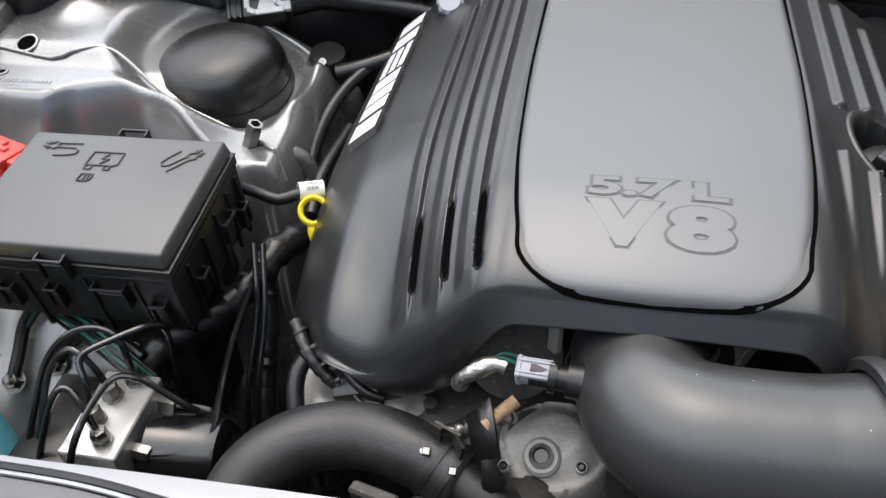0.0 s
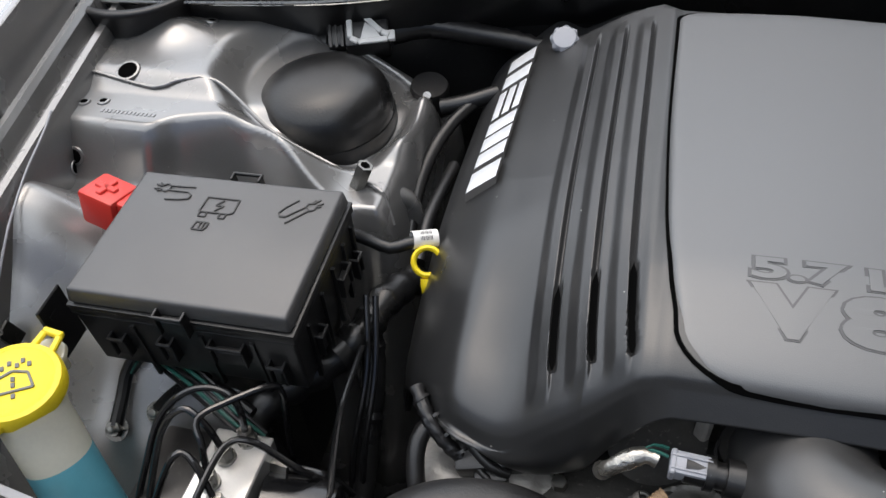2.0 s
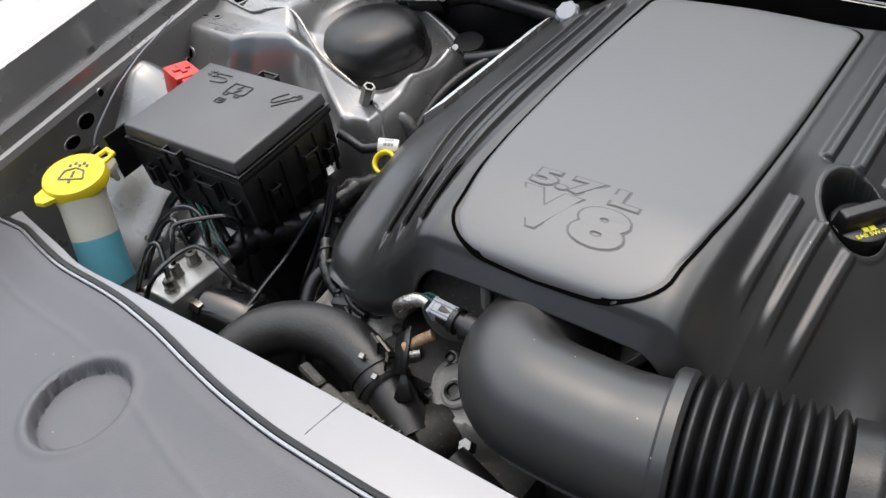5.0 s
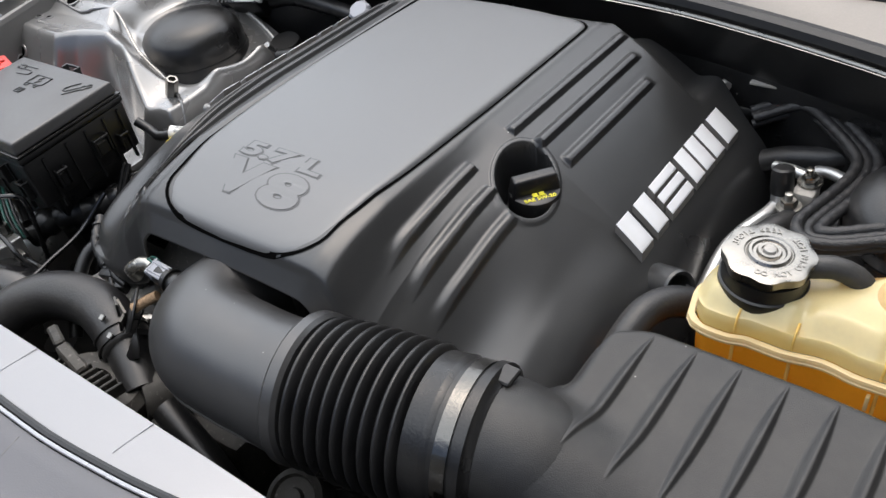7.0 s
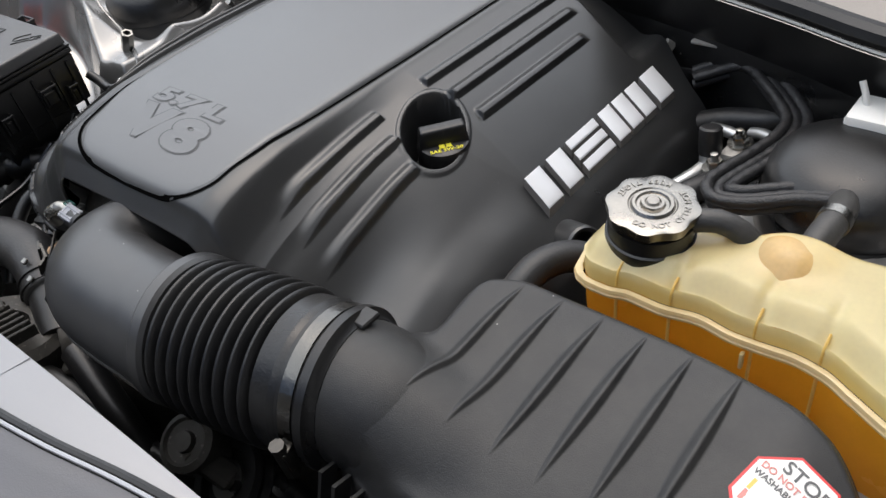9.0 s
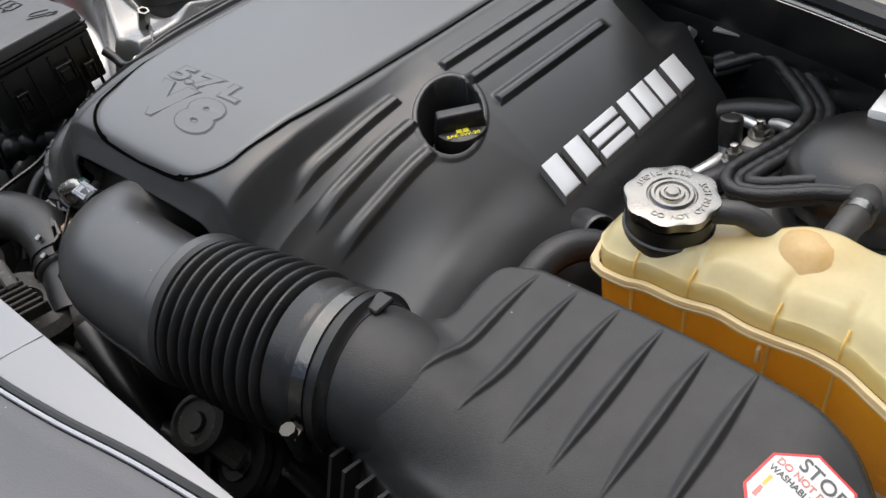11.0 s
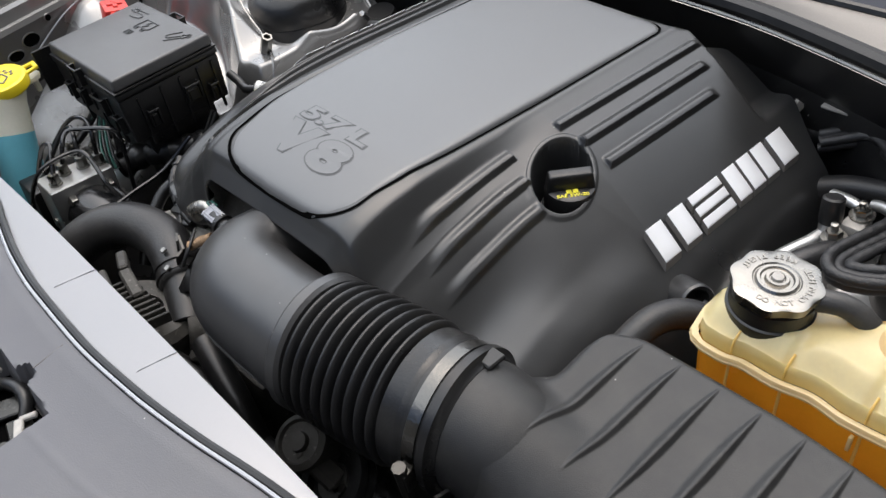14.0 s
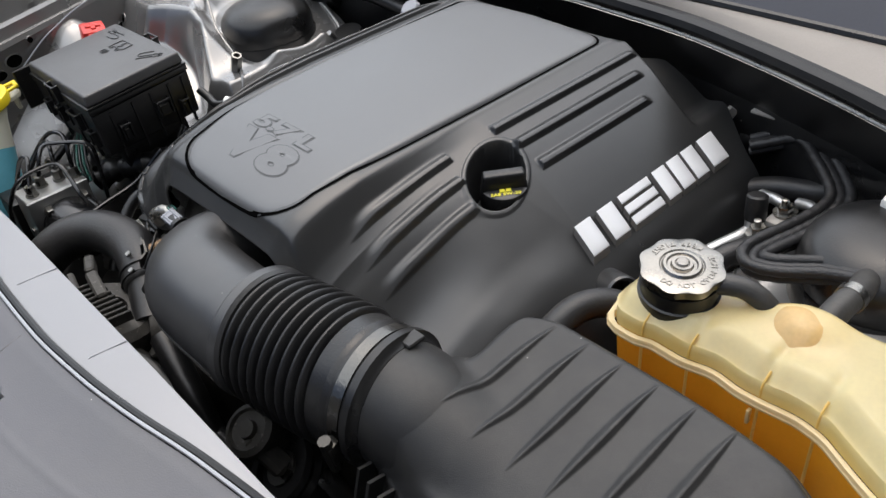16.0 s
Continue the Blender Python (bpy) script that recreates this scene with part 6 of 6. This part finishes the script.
part("bracket", join(bar((-0.185, -0.100, 0.815), (-0.150, -0.112, 0.822), 0.010, 0.016, 0.002), bar((-0.150, -0.112, 0.822), (-0.112, -0.118, 0.815), 0.012, 0.014, 0.002), bar((-0.182, -0.125, 0.812), (-0.118, -0.138, 0.808), 0.008, 0.010, 0.002)), DIRT, alt, "dull cast bracket")
for k in range(6):
    part("pipe_clip", moved(lathe([(0.012, -0.003), (0.015, -0.003), (0.015, 0.003), (0.012, 0.003), (0.012, -0.003)], 20), aim((-0.085 + 0.018 * k, -0.120, 0.765 - 0.006 * k), (1, 0.2, 0.3))), BLACK, alt) if k < 3 else None
for p, r, m in (([(-0.15, -0.145, 0.76), (-0.09, -0.130, 0.77), (-0.03, -0.118, 0.765), (0.04, -0.11, 0.745)], 0.011, BLACK), ([(-0.06, -0.135, 0.75), (0.02, -0.12, 0.755), (0.09, -0.105, 0.735)], 0.008, HOSE), ([(-0.03, -0.10, 0.80), (0.03, -0.11, 0.775), (0.06, -0.115, 0.74)], 0.013, BLACK)):
    tagged(part("coolant_pipe", tube(p, r, 16), m), "black pipe low in front of the engine", "pipe", "front pipes")

idler = thing("belt_pulley", "dark belt idler pulley with zinc bolt", "pulley", (0.14, -0.09, 0.72))
IM = aim((0.140, -0.088, 0.735), (-0.15, -0.55, 0.82))
part("wheel", moved(lathe([(0.012, -0.01), (0.034, -0.01), (0.036, -0.006), (0.033, 0.0), (0.036, 0.006), (0.034, 0.012), (0.026, 0.012), (0.024, 0.006), (0, 0.006)], 40), IM), BLACK, idler)
part("washer", moved(lathe([(0, 0.006), (0.016, 0.006), (0.016, 0.009), (0, 0.009)], 32), IM), STEEL, idler)
part("bolt", moved(hexnut(0.008, 0.018), IM), STEEL, idler)
tens = thing("belt_tensioner", "grey cast belt tensioner arm", "tensioner", (0.1, -0.10, 0.72))
TM = aim((0.112, -0.098, 0.775), (0.1, -0.5, 0.85))
part("drum", moved(lathe([(0.022, -0.03), (0.022, -0.004), (0.024, -0.003), (0.024, 0.003), (0.019, 0.006), (0.017, 0.003), (0.009, 0.003), (0.008, 0.008), (0, 0.009)], 36), TM), DIRT, tens)
part("arm", bar((0.112, -0.10, 0.772), (0.145, -0.09, 0.742), 0.022, 0.014, 0.004), DIRT, tens)
tagged(part("drive_belt", tube([(0.05, -0.10, 0.70), (0.11, -0.085, 0.725), (0.165, -0.07, 0.74), (0.21, -0.06, 0.70)], 0.011, 8, 0.01, True, 0.3), RUBBER), "flat black ribbed drive belt", "belt")

# ---- right side of the bay ----
ac = thing("service_port", "aluminium air conditioning port with black cap", "service port", (0.32, 0.35, 0.80))
part("dust_cap", moved(lathe([(0.0095, -0.004), (0.0102, 0.0), (0.0102, 0.016), (0.0098, 0.020), (0.0080, 0.0215), (0, 0.0215)], 36, lambda a, r, z: 1 + (0.03 * math.cos(16 * a) if r > 0.0099 and z < 0.014 else 0)), aim((0.322, 0.352, 0.853), (-0.1, 0.15, 1))), BLACK, ac, "black screw cap")
part("body", moved(lathe([(0.007, -0.03), (0.0075, -0.014), (0.0090, -0.012), (0.0090, -0.002), (0, -0.002)], 28), aim((0.322, 0.352, 0.853), (-0.1, 0.15, 1))), ALU, ac)
part("pipe", tube([(0.322, 0.352, 0.838), (0.318, 0.335, 0.836), (0.306, 0.300, 0.832), (0.300, 0.27, 0.825), (0.298, 0.22, 0.80)], 0.0068, 18), ALU, ac, "bare aluminium pipe")
part("dark_pipe", tube([(0.342, 0.340, 0.835), (0.332, 0.315, 0.838), (0.322, 0.29, 0.835), (0.316, 0.25, 0.82)], 0.0115, 18), HOSE, ac, "grey rubber suction pipe")
part("block", box(0.330, 0.350, 0.352, 0.378, 0.825, 0.852, 0.003), CAST, ac)
for at in ((0.341, 0.372, 0.853), (0.334, 0.338, 0.845)):
    part("nut", moved(join(lathe([(0.011, 0), (0.011, 0.0025), (0, 0.0025)], 28), hexnut(0.0075, 0.009), lathe([(0.0035, 0.008), (0.0035, 0.016), (0, 0.017)], 12)), aim(at, (-0.1, -0.1, 1))), STEEL, ac)
for p in ([(0.30, 0.405, 0.84), (0.318, 0.398, 0.845), (0.336, 0.392, 0.845)], [(0.338, 0.405, 0.845), (0.350, 0.40, 0.85), (0.368, 0.388, 0.852), (0.375, 0.37, 0.845)]):
    part("tube_end", tube(p, 0.0055, 14), ALU, ac)

sleeve = thing("sleeved_hoses", "bundle of black braided hoses looping round the strut tower", "hose bundle", (0.37, 0.35, 0.84))
BW = [(0.262, 0.442, 0.868), (0.295, 0.458, 0.880), (0.318, 0.452, 0.884), (0.340, 0.432, 0.884), (0.362, 0.410, 0.882), (0.378, 0.388, 0.880), (0.381, 0.362, 0.879), (0.375, 0.325, 0.880), (0.367, 0.290, 0.882), (0.364, 0.268, 0.883), (0.372, 0.254, 0.884), (0.392, 0.256, 0.886), (0.424, 0.270, 0.892), (0.450, 0.272, 0.898)]
for k, (dz, dy, c) in enumerate(((0.004, 0.0, BRAID), (0.001, 0.0085, BRAID), (0.003, 0.0170, BRAID), (-0.005, 0.004, BRAID))):
    way = spline(BW, 0.01)
    out = []
    for i, p in enumerate(way):
        d = (way[min(i + 1, len(way) - 1)] - way[max(i - 1, 0)]).normalized()
        s = d.cross(Vector((0, 0, 1))).normalized()
        out.append(p - s * (dy - 0.006) + Vector((0, 0, dz - 0.004)))
    part("braided_hose", tube(out, lambda t: 0.0049 + 0.0002 * math.sin(t * 900), 14, 0.002), c, sleeve)
for p, r, m in (([(0.262, 0.40, 0.83), (0.30, 0.43, 0.835), (0.34, 0.44, 0.84), (0.37, 0.45, 0.85)], 0.012, HOSE), ([(0.24, 0.47, 0.85), (0.29, 0.475, 0.87), (0.33, 0.465, 0.865), (0.36, 0.45, 0.84)], 0.011, HOSE),
                ([(0.36, 0.46, 0.86), (0.40, 0.44, 0.875), (0.42, 0.41, 0.872), (0.45, 0.40, 0.86)], 0.007, RUBBER), ([(0.36, 0.43, 0.855), (0.42, 0.425, 0.865), (0.47, 0.40, 0.855)], 0.010, RUBBER)):
    tagged(part("heater_hose", tube(p, r, 16), m), "dark rubber hose before the firewall", "hose", "firewall hoses")
brk = thing("firewall_bracket", "small pale metal bracket with a hole below the cowl", "bracket", (0.26, 0.49, 0.88))
part("plate", join(box(0.250, 0.278, 0.455, 0.480, 0.893, 0.896, 0.001), bar((0.245, 0.475, 0.894), (0.238, 0.470, 0.872), 0.004, 0.010), bar((0.225, 0.468, 0.885), (0.215, 0.455, 0.862), 0.006, 0.010)), CAST, brk)
# A black disc on the plate paints the dark of the hole.
part("hole", moved(lathe([(0, 0), (0.005, 0), (0.005, 0.0008), (0, 0.0008)], 20), aim((0.264, 0.466, 0.8961))), BLACK, brk)
fluid = thing("brake_fluid_bottle", "white plastic brake fluid reservoir by the firewall", "brake fluid bottle", (0.447, 0.37, 0.80))
part("bottle", box(0.4275, 0.476, 0.354, 0.390, 0.80, 0.898, 0.008), WHITE, fluid)
part("rim", box(0.4245, 0.479, 0.350, 0.393, 0.894, 0.917, 0.006), WHITE, fluid, "wider white upper half with a seam")
part("nozzle", tube([(0.436, 0.372, 0.913), (0.432, 0.375, 0.924), (0.427, 0.378, 0.933)], 0.0026, 10), WHITE, fluid)
duct2 = thing("side_hose", "grey-black rubber hose between air box and engine", "hose", (0.30, 0.12, 0.84))
part("hose", tube([(0.284, 0.075, 0.845), (0.288, 0.105, 0.862), (0.293, 0.128, 0.870), (0.304, 0.150, 0.868), (0.322, 0.170, 0.855), (0.34, 0.20, 0.83)], 0.0125, 20), HOSE, duct2)
part("leads", tube([(0.300, 0.182, 0.850), (0.315, 0.185, 0.845), (0.335, 0.190, 0.835)], 0.008, 12), BLACK, duct2)
spot = thing("bolt_head", "small bright bolt low beside the engine cover", "bolt", (0.27, 0.03, 0.83))
part("bolt", moved(lathe([(0.0045, 0), (0.0045, 0.002), (0, 0.003)], 14), aim((0.286, 0.045, 0.846), (0, -0.4, 1))), STEEL, spot)
part("holder", tube([(0.282, 0.05, 0.835), (0.286, 0.045, 0.842), (0.290, 0.03, 0.83), (0.30, 0.0, 0.81)], 0.009, 12), BLACK, spot)
# hood latch in the grille shield
latch_t = thing("hood_latch", "black and grey hood latch in the shield opening", "hood latch", (-0.02, -0.27, 0.85))
# This box is near-black to paint the shade down in the opening.
part("housing", box(-0.056, 0.045, -0.300, -0.2475, 0.835, 0.858, 0.003), HOLESHADE, latch_t)
part("lever", tube([(-0.046, -0.262, 0.860), (-0.030, -0.256, 0.872), (-0.010, -0.250, 0.876), (0.004, -0.252, 0.872), (0.014, -0.262, 0.862)], 0.0050, 12), BLACK, latch_t, "glossy black lever")
part("plate", join(bar((-0.020, -0.285, 0.862), (-0.004, -0.250, 0.866), 0.020, 0.004, 0.001), bar((0.006, -0.262, 0.864), (0.036, -0.268, 0.866), 0.018, 0.004, 0.001)), DULL, latch_t)
part("catch", join(bar((-0.046, -0.252, 0.874), (-0.042, -0.262, 0.876), 0.006, 0.004, 0.001), bar((-0.042, -0.262, 0.876), (-0.020, -0.290, 0.868), 0.008, 0.004, 0.001)), CAST, latch_t, "pale metal catch")
part("catch", join(bar((0.020, -0.250, 0.872), (0.014, -0.262, 0.870), 0.005, 0.004, 0.001), bar((0.014, -0.262, 0.870), (0.040, -0.272, 0.872), 0.007, 0.004, 0.001)), CAST, latch_t, "pale metal catch")
for x in (-0.03, 0.028):
    part("rivet", moved(lathe([(0.005, 0), (0.004, 0.003), (0, 0.0035)], 16), aim((x, -0.280, 0.866))), DULL, latch_t)
